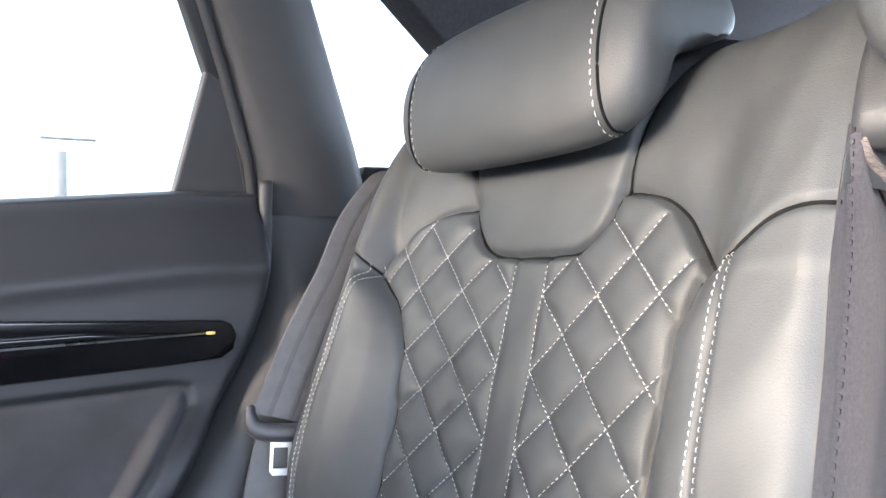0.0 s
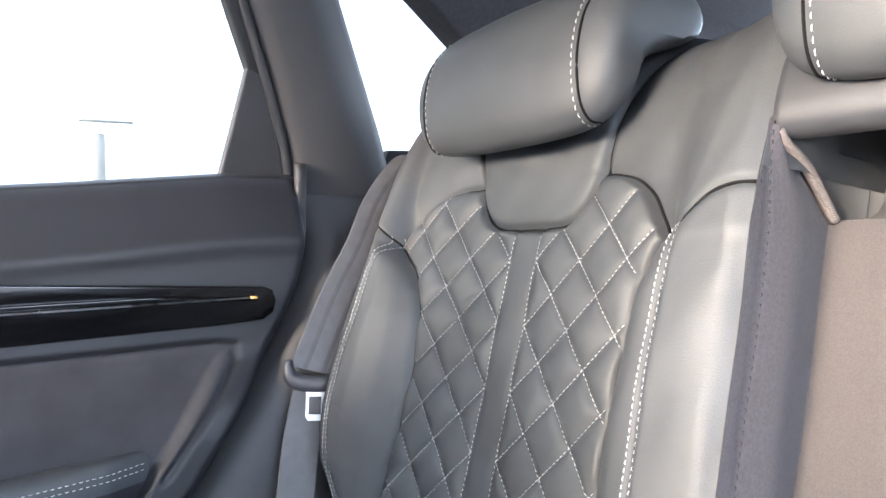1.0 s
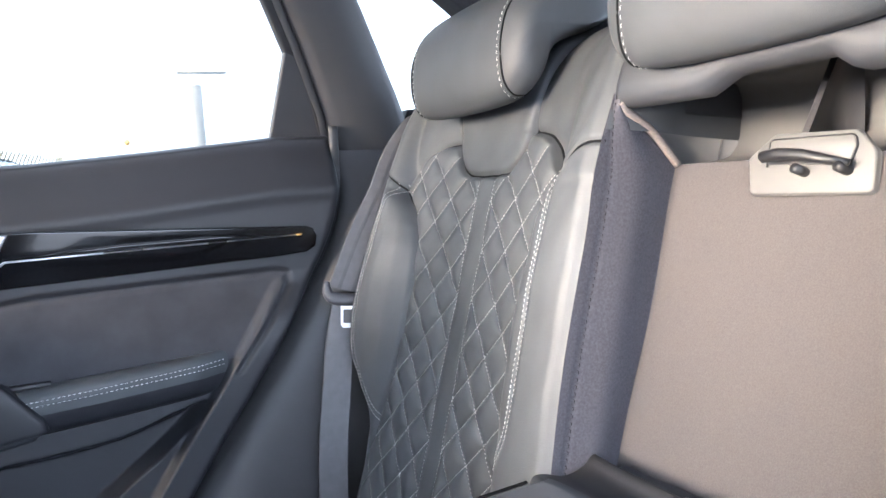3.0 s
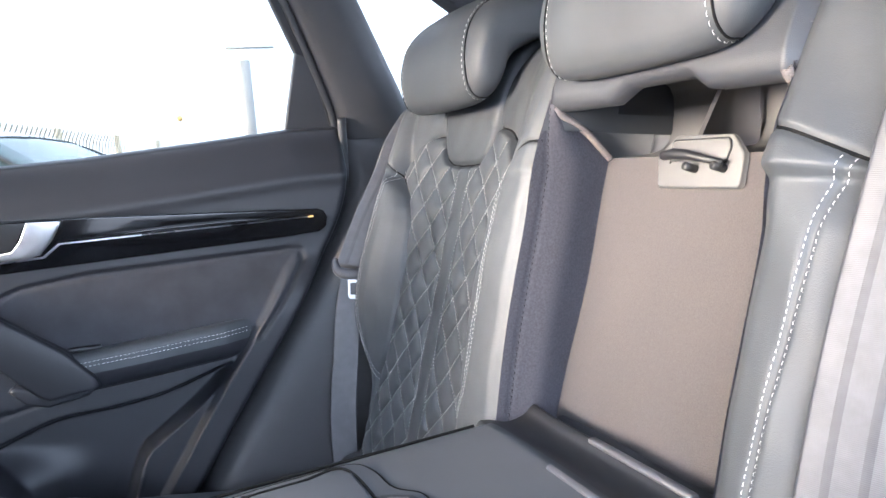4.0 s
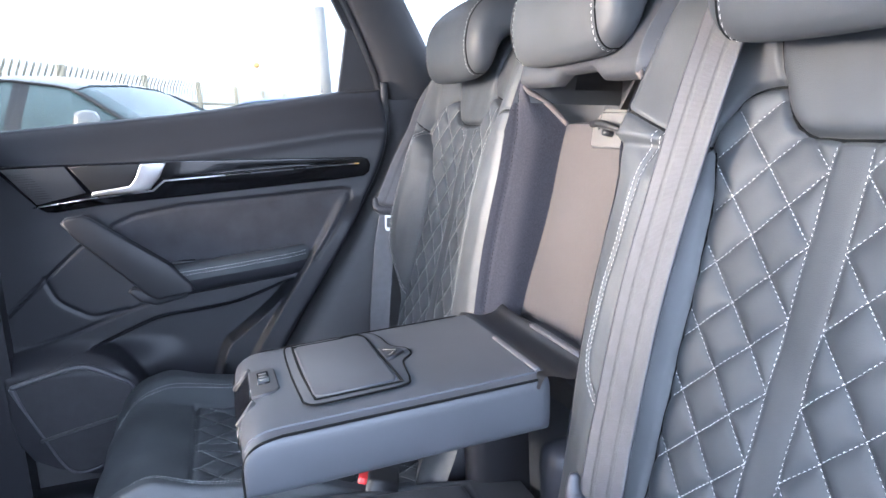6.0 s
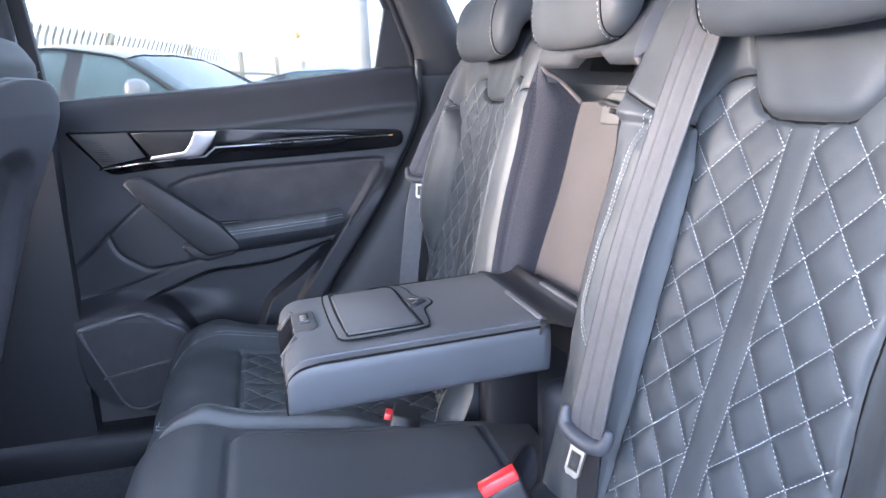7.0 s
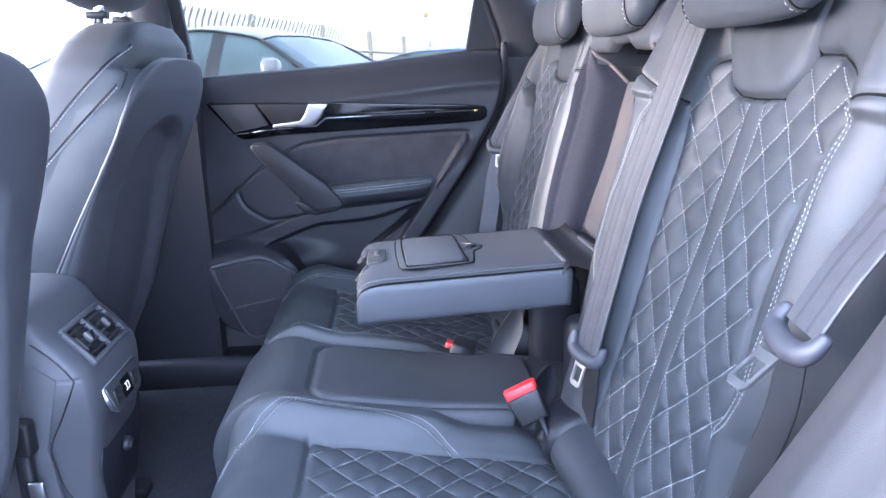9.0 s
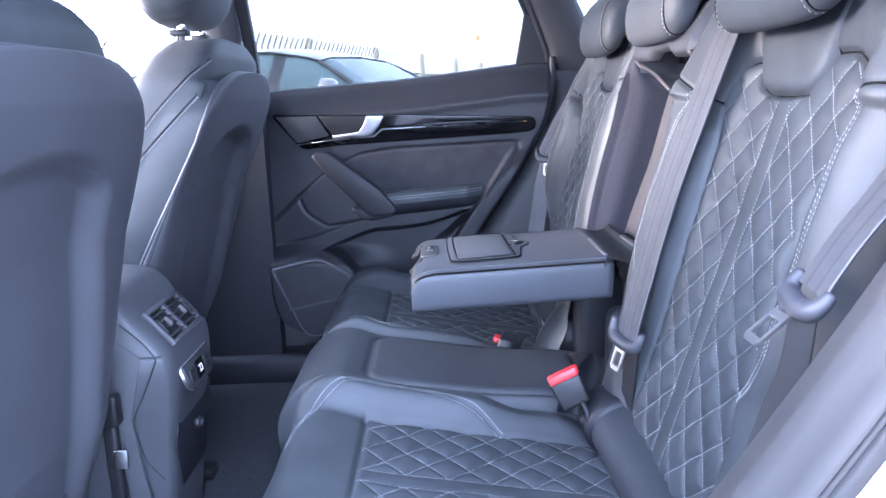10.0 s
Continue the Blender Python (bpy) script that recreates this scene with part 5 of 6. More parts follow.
    for sg in (-1, 1):
        for xz in ([(-0.540, 1.024), (-0.506, 1.058), (-0.464, 1.107), (-0.419, 1.156), (-0.385, 1.190)], [(-0.550, 0.977), (-0.514, 1.011), (-0.473, 1.053), (-0.428, 1.098), (-0.396, 1.130)]):
            ln = curve(xz, 70)
            zl = ln[:, 1]
            hwz, hdz, cxz = np.interp(zl, zz_, hw), np.interp(zl, zz_, hd), np.interp(zl, zz_, cx)
            co = np.clip((ln[:, 0] - cxz) / hdz, -0.97, 0.97)
            si = sg * np.maximum(np.where(zl < 1.14, 1.006, 0.9), np.maximum(0, 1 - abs(co) ** (2 / 0.45)) ** 0.17)
            L = np.stack([cxz + hdz * co, yc + hwz * si, zl], 1)
            nn = np.stack([co * 0.3, sg * np.ones(70), 0.2 * np.ones(70)], 1)
            nn /= np.linalg.norm(nn, axis=1)[:, None]
            runs.append((L, nn))
            tube("seam", L + np.array([-0.003, 0, 0.003]) + nn * 0.0002, 0.0011, 0.0008, SEAM, fs, "dark sunk seam", 6)
    dashes("stitching", runs, fs, pitch=0.0060, wide=0.0004, lift=0.0012)
    # head restraint of the front seat, with bright posts
    xh = -0.462
    hr = thing("front_head_restraint", (xh, yc, 1.24), "black leather head restraint on steel posts of the front seat", "head restraint", "front head restraints")
    vv = np.linspace(-1, 1, 48)
    an = np.linspace(0, 2 * np.pi, 72, endpoint=False)
    Vv, A = np.meshgrid(vv, an, indexing="ij")
    c2, s2 = np.cos(A), np.sin(A)
    c2, s2 = np.sign(c2) * abs(c2) ** 0.7, np.sign(s2) * abs(s2) ** 0.7
    f = np.maximum(0.02, (1 - abs(Vv) ** 6) ** (1 / 3))
    groove = 0.004 * np.exp(-((abs(Vv) - 0.80) / 0.03) ** 2)
    Ph = np.stack([xh + (0.062 - groove) * f * c2 + 0.2 * 0.09 * s2 * f, yc + 0.140 * Vv, 1.364 + (0.094 - groove) * f * s2 - 0.012 * (1 - Vv ** 2) * (s2 < 0)], -1)
    sheet("cushion", Ph, LEATHER, hr, "smooth leather cushion", wrap=True)
    for sg in (-1, 1):
        tube("post", [(xh - 0.012, yc + sg * 0.06, 1.215), (xh, yc + sg * 0.06, 1.30)], 0.008, 0.008, STEEL, hr, "bright steel post", 14)
        part("collar", block((0.034, 0.03, 0.012), (xh - 0.009, yc + sg * 0.06, 1.247), 0.004, 2), BLACK, hr)
    # seat base under the backrest
    part("seat_base", block((0.46, 0.48, 0.16), (-0.88, yc, 0.60), 0.05, 4), LEATHER, fs, "leather seat cushion")
    part("seat_frame", block((0.42, 0.40, 0.10), (-0.84, yc, 0.46), 0.02, 2), BLACK, fs, "black seat frame")
    rail = [(-0.46, yc - side * 0.17, 0.40), (-1.0, yc - side * 0.17, 0.41)]
    tube("seat_rail", rail, 0.018, 0.012, BLACK, fs, "black steel seat rail", 12, 0.4)
    return fs


front_seat(1, 0.13)
front_seat(-1, 0.0)

# ---- rear end of the centre console ----
con = thing("centre_console", (-0.60, 0.02, 0.39), "dark plastic centre console with rear air vents and climate panel", "console")
YC = 0.02


def axes(at, xdir, ydir):
    """Placement whose local x and y point along the two directions."""
    x, y = Vector(xdir).normalized(), Vector(ydir).normalized()
    z = x.cross(y).normalized()
    y = z.cross(x)
    return Matrix(((x[0], y[0], z[0], at[0]), (x[1], y[1], z[1], at[1]), (x[2], y[2], z[2], at[2]), (0, 0, 0, 1)))


sec = [(-0.450, 0.385), (-0.440, 0.46), (-0.432, 0.53), (-0.424, 0.60), (-0.410, 0.67), (-0.408, 0.715), (-0.413, 0.745), (-0.4355, 0.775), (-0.458, 0.803), (-0.474, 0.828), (-0.500, 0.845), (-0.56, 0.852), (-0.70, 0.85), (-0.90, 0.83)]
sc = curve(sec, 110)
wv = np.linspace(-1, 1, 41)
rows = []
for x, z in sc:
    half_w = np.interp(z, [0.40, 0.55, 0.66, 0.72, 0.85], [0.078, 0.084, 0.092, 0.100, 0.100])
    rows.append(np.stack([x - 0.012 * abs(wv) ** 10, YC + half_w * wv, z - 0.010 * abs(wv) ** 10 * (z > 0.75)], 1))
P = np.array(rows)
lft, rgt = P[:, :1].copy(), P[:, -1:].copy()
for a, sg in ((lft, -1), (rgt, 1)):
    a[:, 0, 0] = np.minimum(a[:, 0, 0] - 0.35, -0.8)
    a[:, 0, 1] += sg * 0.008
    a[:, 0, 2] = np.minimum(a[:, 0, 2], 0.80)
sheet("console_body", np.concatenate([lft, P, rgt], 1), CONSOLE, con, flip=True)
# side cover with a folded outline, seated on the flank
for sg in (-1, 1):
    flank = [(-0.520, 0.800), (-0.452, 0.745), (-0.478, 0.645), (-0.470, 0.560), (-0.455, 0.470), (-0.70, 0.470), (-0.72, 0.800)]
    fm = Matrix(((1, 0, 0, 0), (0, 0, sg, YC + sg * 0.0995), (0, 1, 0, 0), (0, 0, 0, 1)))
    fbm = slab(flank, 0.004, fm, 0.0015, 2)
    if sg > 0:
        bmesh.ops.reverse_faces(fbm, faces=list(fbm.faces))
    part("side_cover", fbm, CONSOLE, con, "grey moulded side cover")
# air vents
vm = axes((-0.4375, YC - 0.004, 0.7755), (0, 1, 0), (-0.047, 0, 0.055)) @ Matrix.Diagonal((0.76, 0.84, 1, 1))


def bar(size, at, m, mat, parent, name, label="", turn=None):
    b = block(size, (0, 0, 0), min(size) * 0.3, 2, turn)
    bmesh.ops.transform(b, matrix=m @ Matrix.Translation(at), verts=b.verts)
    return part(name, b, mat, parent, label)


for size, at in (((0.172, 0.010, 0.010), (0, 0.0350, 0.004)), ((0.172, 0.010, 0.010), (0, -0.0370, 0.004)), ((0.010, 0.080, 0.010), (-0.0800, -0.001, 0.004)),
                 ((0.010, 0.080, 0.010), (0.0800, -0.001, 0.004)), ((0.013, 0.070, 0.009), (0, -0.001, 0.004))):
    bar(size, at, vm, CONSOLE, con, "vent_frame")
for sg in (-1, 1):
    cell = [(-0.036, -0.034), (0.036, -0.034), (0.036, 0.032), (-0.036, 0.032)]
    vent = part("vent", slab([(x + sg * 0.0425, y) for x, y in cell], 0.0015, vm @ Matrix.Translation((0, 0, 0.0005)), 0), BLACK, con, "black air vent")
    for k in range(4):
        bar((0.070, 0.0022, 0.010), (sg * 0.0425, -0.024 + k * 0.0155, 0.0045), vm, PILLAR, vent, "slat", turn=Matrix.Rotation(0.55, 4, "X"))
    bar((0.011, 0.020, 0.008), (sg * 0.0425, 0.0, 0.0105), vm, GREYPLATE, vent, "vent_knob", "small grey knob")
    bar((0.007, 0.030, 0.005), (sg * 0.0425 + sg * 0.028, -0.002, 0.008), vm, PLASTIC, vent, "thumb_wheel")
# climate panel
cm = axes((-0.4050, YC - 0.008, 0.690), (0, 1, 0), (-0.22, 0, 1.0)) @ Matrix.Diagonal((0.86, 0.86, 1, 1))


def panel(k):
    return [(-0.072 * k, 0.026 - (1 - k) * 0.02), (-0.066 * k, 0.029 - (1 - k) * 0.03), (0.066 * k, 0.029 - (1 - k) * 0.03), (0.072 * k, 0.026 - (1 - k) * 0.02),
            (0.064 * k, -0.014), (0.048 * k, -0.026 + (1 - k) * 0.03), (-0.048 * k, -0.026 + (1 - k) * 0.03), (-0.064 * k, -0.014)]


part("panel_rim", slab(panel(1.0), 0.0052, cm @ Matrix.Translation((0, 0, -0.002)), 0.001), ZINC, con, "bright metal rim")
part("climate_panel", slab(panel(0.968), 0.0035, cm @ Matrix.Translation((0, 0, 0.0035)), 0.001), PILLAR, con)
scr = part("display", slab([(-0.020, 0.018), (0.020, 0.018), (0.020, -0.016), (-0.020, -0.016)], 0.002, cm @ Matrix.Translation((0, 0, 0.0055)), 0.0005), GLOSSBLACK, con, "dark display with lit digits")
for sg in (-1, 1):
    bar((0.026, 0.026, 0.006), (sg * 0.040, 0.001, 0.006), cm, BLACK, con, "rocker_switch", "black temperature rocker")
    bar((0.006, 0.0016, 0.0012), (sg * 0.040, 0.001, 0.0092), cm, GREYPLATE, con, "rocker_mark", "pale mark")
glow = bpy.data.materials.new("lit digits")
glow.use_nodes = True
glow.node_tree.nodes["Principled BSDF"].inputs["Emission Color"].default_value = (1, 0.72, 0.45, 1)
glow.node_tree.nodes["Principled BSDF"].inputs["Emission Strength"].default_value = 0.035
for dx in (-0.005, 0.005):
    bar((0.0055, 0.0013, 0.0006), (dx, 0.006, 0.0078), cm, glow, scr, "digit", "lit digit")
    bar((0.0055, 0.0013, 0.0006), (dx, -0.006, 0.0078), cm, glow, scr, "digit", "lit digit")
    bar((0.0013, 0.012, 0.0006), (dx + 0.0025, 0, 0.0078), cm, glow, scr, "digit", "lit digit")
for sg in (-1, 1):
    fl = [(-0.476, 0.800), (-0.450, 0.775), (-0.432, 0.750), (-0.430, 0.738), (-0.452, 0.690), (-0.473, 0.647), (-0.470, 0.615), (-0.463, 0.580), (-0.450, 0.560), (-0.438, 0.545)]
    tube("cover_joint", [(x, YC + sg * 0.1042, z) for x, z in curve(fl, 60)], 0.0011, 0.0008, BLACK, con, "dark joint of the side cover", 6)
# socket below, on a dark plate that paints in this face's shade
sm = axes((-0.4275, YC + 0.012, 0.585), (0, 1, 0), (0.11, 0, 1.0))
part("socket_shade", slab([(-0.078, 0.052), (0.078, 0.052), (0.080, 0.0), (0.058, -0.085), (-0.056, -0.085), (-0.086, 0.0)], 0.003, sm, 0.001), PLASTIC, con, "dark plate round the socket for the shaded lower face")
tube("socket", [sm @ Vector((0, 0, 0.002)), sm @ Vector((0, 0, 0.014))], 0.013, 0.012, BLACK, con, "round power socket", 24)
tube("socket_cap", [sm @ Vector((0, 0, 0.012)), sm @ Vector((0, 0, 0.017))], 0.008, 0.008, PLASTIC, con, "dark socket cap", 20)


# ---- seat belts ----
def ribbon(name, line, across, width, mat, parent, label="", thick=0.0012):
    line, across = np.array(line, float), np.array(across, float)
    across = across / np.linalg.norm(across, axis=-1, keepdims=True)
    k = np.linspace(-0.5, 0.5, 31)
    P = line[:, None] + across * (k * width)[None, :, None] if across.ndim == 1 else line[:, None] + across[:, None] * (k * width)[None, :, None]
    t = np.gradient(line, axis=0)
    nrm = np.cross(t, np.broadcast_to(across, t.shape))
    nrm /= np.linalg.norm(nrm, axis=1)[:, None]
    st = thick * (1.0 - 0.4 * (abs(k) > 0.47))
    A, B = P + nrm[:, None] * st[None, :, None], P - nrm[:, None] * thick
    web = sheet(name, np.concatenate([A, B[:, ::-1]], 1), mat, parent, label, wrap=True)
    if mat is WEBBING and name == "webbing":
        for k0 in (-0.19, 0.19):
            kk = np.linspace(k0 - 0.085, k0 + 0.085, 5)
            Q_ = line[:, None] + across * (kk * width)[None, :, None]
            bulge_ = np.broadcast_to((np.array([0.6, 1.08, 1.12, 1.08, 0.6]) * thick)[None, :, None], Q_.shape)
            sheet("stripe", np.concatenate([Q_ + nrm[:, None] * bulge_, (Q_ - nrm[:, None] * bulge_ * 1.0)[:, ::-1]], 1), BLACKWEB, web, "darker woven stripe", wrap=True)
    return web


def tongue(parent, m, mb=None):
    """Belt tongue: moulded grip and a steel blade with a slot; local x across, the blade towards -y."""
    yoke = curve([(-0.0290, 0.017), (-0.0285, 0.006), (-0.0245, -0.003), (-0.014, -0.0075), (0.0, -0.0085), (0.014, -0.0075), (0.0245, -0.003), (0.0285, 0.006), (0.0290, 0.017)], 48)
    w = np.linspace(-1, 1, 48)
    thick = np.interp(abs(w), [0, 0.45, 0.75, 0.97, 1.0], [0.0088, 0.0085, 0.0062, 0.0044, 0.0020])
    tube("grip", [m @ Vector((x, y, 0)) for x, y in yoke], thick, thick, GRIP, parent, "dark plastic grip", 14)
    outer = [(-0.0095, -0.014), (0.0095, -0.014), (0.0095, -0.042), (0.0065, -0.046), (-0.0065, -0.046), (-0.0095, -0.042)]
    inn = [(-0.0064, -0.021), (0.0064, -0.021), (0.0064, -0.040), (-0.0064, -0.040)]
    bm = bmesh.new()
    o = [bm.verts.new((x, y, 0)) for x, y in outer]
    i_ = [bm.verts.new((x, y, 0)) for x, y in inn]
    for a, b, c_, d in ((o[0], o[1], i_[1], i_[0]), (o[1], o[2], i_[2], i_[1]), (o[5], o[0], i_[0], i_[3])):
        bm.faces.new((a, b, c_, d))
    bm.faces.new((o[2], o[3], o[4], o[5], i_[3], i_[2]))
    ret = bmesh.ops.extrude_face_region(bm, geom=list(bm.faces))
    bmesh.ops.translate(bm, vec=(0, 0, 0.0028), verts=[v for v in ret["geom"] if isinstance(v, bmesh.types.BMVert)])
    bmesh.ops.recalc_face_normals(bm, faces=list(bm.faces))
    bmesh.ops.transform(bm, matrix=mb or m, verts=bm.verts)
    part("blade", bm, ZINC, parent, "plated steel blade", smooth=False)


# middle belt, over the inner bolster of the seat beside the open door
b1 = thing("seat_belt", (0.25, -0.21, 0.78), "grey webbing middle seat belt hanging over the leather seat back", "seat belt", "rear seat belts")
bl = curve([(0.42, -0.228, 1.262), (0.376, -0.224, 1.228), (0.350, -0.219, 1.17), (0.318, -0.212, 1.07), (0.289, -0.211, 0.98), (0.262, -0.214, 0.88), (0.246, -0.220, 0.825), (0.240, -0.222, 0.798)], 80)
ribbon("webbing", bl, (0.26, -1, 0.0), 0.046, WEBBING, b1, "grey woven webbing")
tongue(b1, axes((0.239, -0.222, 0.802), (0.34, -0.94, -0.10), (0.30, -0.05, 1.0)))
# lower run coloured black for the shade of the gap beneath the tongue
ribbon("lower_webbing", curve([(0.252, -0.216, 0.796), (0.248, -0.216, 0.76), (0.246, -0.214, 0.72), (0.242, -0.212, 0.68)], 30), (0.30, -1, 0), 0.028, RUBBER, b1, "lower webbing coloured dark for the shade in the seat gap")
# outer belt beside the open door
b2 = thing("seat_belt", (0.28, -0.59, 0.85), "grey webbing outer seat belt with a dark plastic tongue", "seat belt", "rear seat belts")
bl = curve([(0.455, -0.615, 1.26), (0.385, -0.605, 1.15), (0.318, -0.600, 1.048), (0.290, -0.598, 1.008), (0.268, -0.596, 0.970)], 60)
ribbon("webbing", bl, (-0.11, -1.0, -0.06), 0.042, WEBBING, b2, "grey woven webbing")
tongue(b2, axes((0.265, -0.592, 0.964), (-0.11, -0.99, -0.08), (0.60, 0.02, 0.80)) @ Matrix.Scale(0.88, 4), axes((0.263, -0.590, 0.960), (0.14, -0.98, -0.05), (0.76, 0.10, 0.63)))
bl2 = curve([(0.266, -0.592, 0.95), (0.262, -0.592, 0.91), (0.252, -0.588, 0.87), (0.236, -0.588, 0.82), (0.20, -0.592, 0.74), (0.17, -0.60, 0.66)], 60)
tw = np.linspace(0, 1, 60)
ribbon("lower_webbing", bl2, np.stack([0.75 + 0.1 * np.sin(tw * 14), -0.45 - 0.25 * np.sin(tw * 9), -0.3 + 0 * tw], 1), 0.020, BLACK, b2, "crumpled dark webbing running down beside the bolster")
# far outer belt
b3 = thing("seat_belt", (0.28, 0.60, 0.85), "grey webbing outer seat belt hanging beside the far seat back", "seat belt", "rear seat belts")
bl = curve([(0.47, 0.585, 1.15), (0.440, 0.588, 1.192), (0.408, 0.594, 1.200), (0.386, 0.602, 1.178), (0.364, 0.606, 1.145), (0.342, 0.604, 1.10), (0.308, 0.602, 1.043), (0.270, 0.594, 0.97)], 60)
ribbon("webbing", bl, (0.85, -0.42, -0.25), 0.050, WEBBING, b3, "grey woven webbing")
tongue(b3, axes((0.272, 0.592, 0.965), (0.85, -0.40, -0.05), (0.12, 0.0, 1.0)))
bl2 = curve([(0.275, 0.606, 0.955), (0.262, 0.606, 0.90), (0.252, 0.602, 0.84), (0.236, 0.59, 0.74), (0.23, 0.58, 0.64)], 40)
ribbon("lower_webbing", bl2, (0.9, -0.35, 0), 0.040, WEBBING, b3, "grey webbing running down")


# belt buckles on the bench
def buckle(at, xdir, updir, label, red=1.0):
    bk = thing("belt_buckle", at, label, "belt buckle", "belt buckles")
    m = axes(at, xdir, updir)
    part("housing", slab([(-0.020, -0.050), (0.020, -0.050), (0.0225, -0.02), (0.0225, -0.010), (-0.0225, -0.010), (-0.0225, -0.02)], 0.022, m @ Matrix.Translation((0, 0, -0.011)), 0.004, 3), BLACK, bk, "black buckle housing")
    part("button", slab([(-0.0215 * red, -0.012), (0.0215 * red, -0.012), (0.0215 * red, 0.001), (-0.0215 * red, 0.001)], 0.020 * red, m @ Matrix.Translation((0, 0, -0.010 * red)), 0.003 * red, 3), RED, bk, "red release button")
    return bk


buckle((0.168, -0.158, 0.730), (0.80, -0.12, 0.42), (-0.35, 0.25, 0.9), "black seat belt buckle with a red button upright on the bench")
buckle((0.098, 0.128, 0.682), (0.25, 0.95, 0.0), (-0.95, 0.1, 0.25), "black belt buckle with a red button lying on the bench", 0.45)

fb = thing("front_belt_stalk", (-0.50, -0.105, 0.50), "black front seat belt stalk between seat and console", "belt buckle")
part("stalk", block((0.022, 0.016, 0.16), (-0.50, -0.105, 0.575), 0.006, 3), BLACK, fb)
part("buckle_head", block((0.030, 0.024, 0.05), (-0.497, -0.105, 0.675), 0.006, 3), BLACK, fb, "black buckle head")
part("metal_tab", block((0.020, 0.004, 0.03), (-0.484, -0.118, 0.60), 0.0015, 2), ZINC, fb, "bright metal tab")
# leather roll and anchor cover in the gap between cushion and back
for sg in (-1, 1):
    y_in, y_out = sg * 0.205, sg * 0.58
    roll = curve([(0.248, y_in, 0.662), (0.254, sg * 0.30, 0.656), (0.256, sg * 0.42, 0.650), (0.256, y_out, 0.642)], 40)
    rl = tube("seat_gap_roll", roll, 0.050, 0.040, LEATHERETTE, None, "padded leather roll between cushion and back", 24)
    tagged(rl, category="seat trim")
    anc = thing("anchor_cover", (0.235, sg * 0.18, 0.62), "dark plastic child seat anchor cover between cushion and seat back", "anchor cover", "anchor covers")
    tube("collar", [(0.246, sg * 0.135, 0.664), (0.246, sg * 0.150, 0.664), (0.247, sg * 0.200, 0.663), (0.248, sg * 0.208, 0.662)], np.array([0.046, 0.053, 0.055, 0.051]), np.array([0.038, 0.044, 0.046, 0.041]), PLASTIC, anc, "round plastic collar", 28)
    hoop = np.linspace(-2.3, 2.3, 40)
    tube("ring", [(0.200 - 0.006 * math.cos(a), sg * 0.185 + 0.017 * math.sin(a), 0.672 + 0.022 * math.cos(a)) for a in hoop], 0.004, 0.004, PLASTIC, anc, "rounded plastic rim", 10)
    tube("anchor_eye", [(0.194, sg * 0.185, 0.662), (0.203, sg * 0.185, 0.672)], 0.012, 0.010, BLACK, anc, "dark anchor opening", 14)
    # moulded hinge bracket of the folding back
    hb = thing("hinge_bracket", (0.21, sg * 0.118, 0.62), "curved grey plastic hinge bracket beside the armrest", "hinge bracket", "hinge brackets")
    hp = curve([(0.168, 0.655), (0.178, 0.690), (0.198, 0.722), (0.216, 0.742), (0.226, 0.735), (0.228, 0.70), (0.215, 0.665), (0.205, 0.645)], 40)
    hbm = slab([tuple(p) for p in hp], 0.010, Matrix(((1, 0, 0, 0), (0, 0, 1, sg * 0.121 - 0.005), (0, 1, 0, 0), (0, 0, 0, 1))), 0.003, 2)
    part("bracket", hbm, GREYPLATE if sg > 0 else PLASTIC, hb)

# ---- outside ----
wall("ground", [(-400, -400, 0.0), (400, -400, 0.0), (400, 400, 0.0), (-400, 400, 0.0)], -0.2, ASPHALT, "pale sunlit concrete yard", "ground")


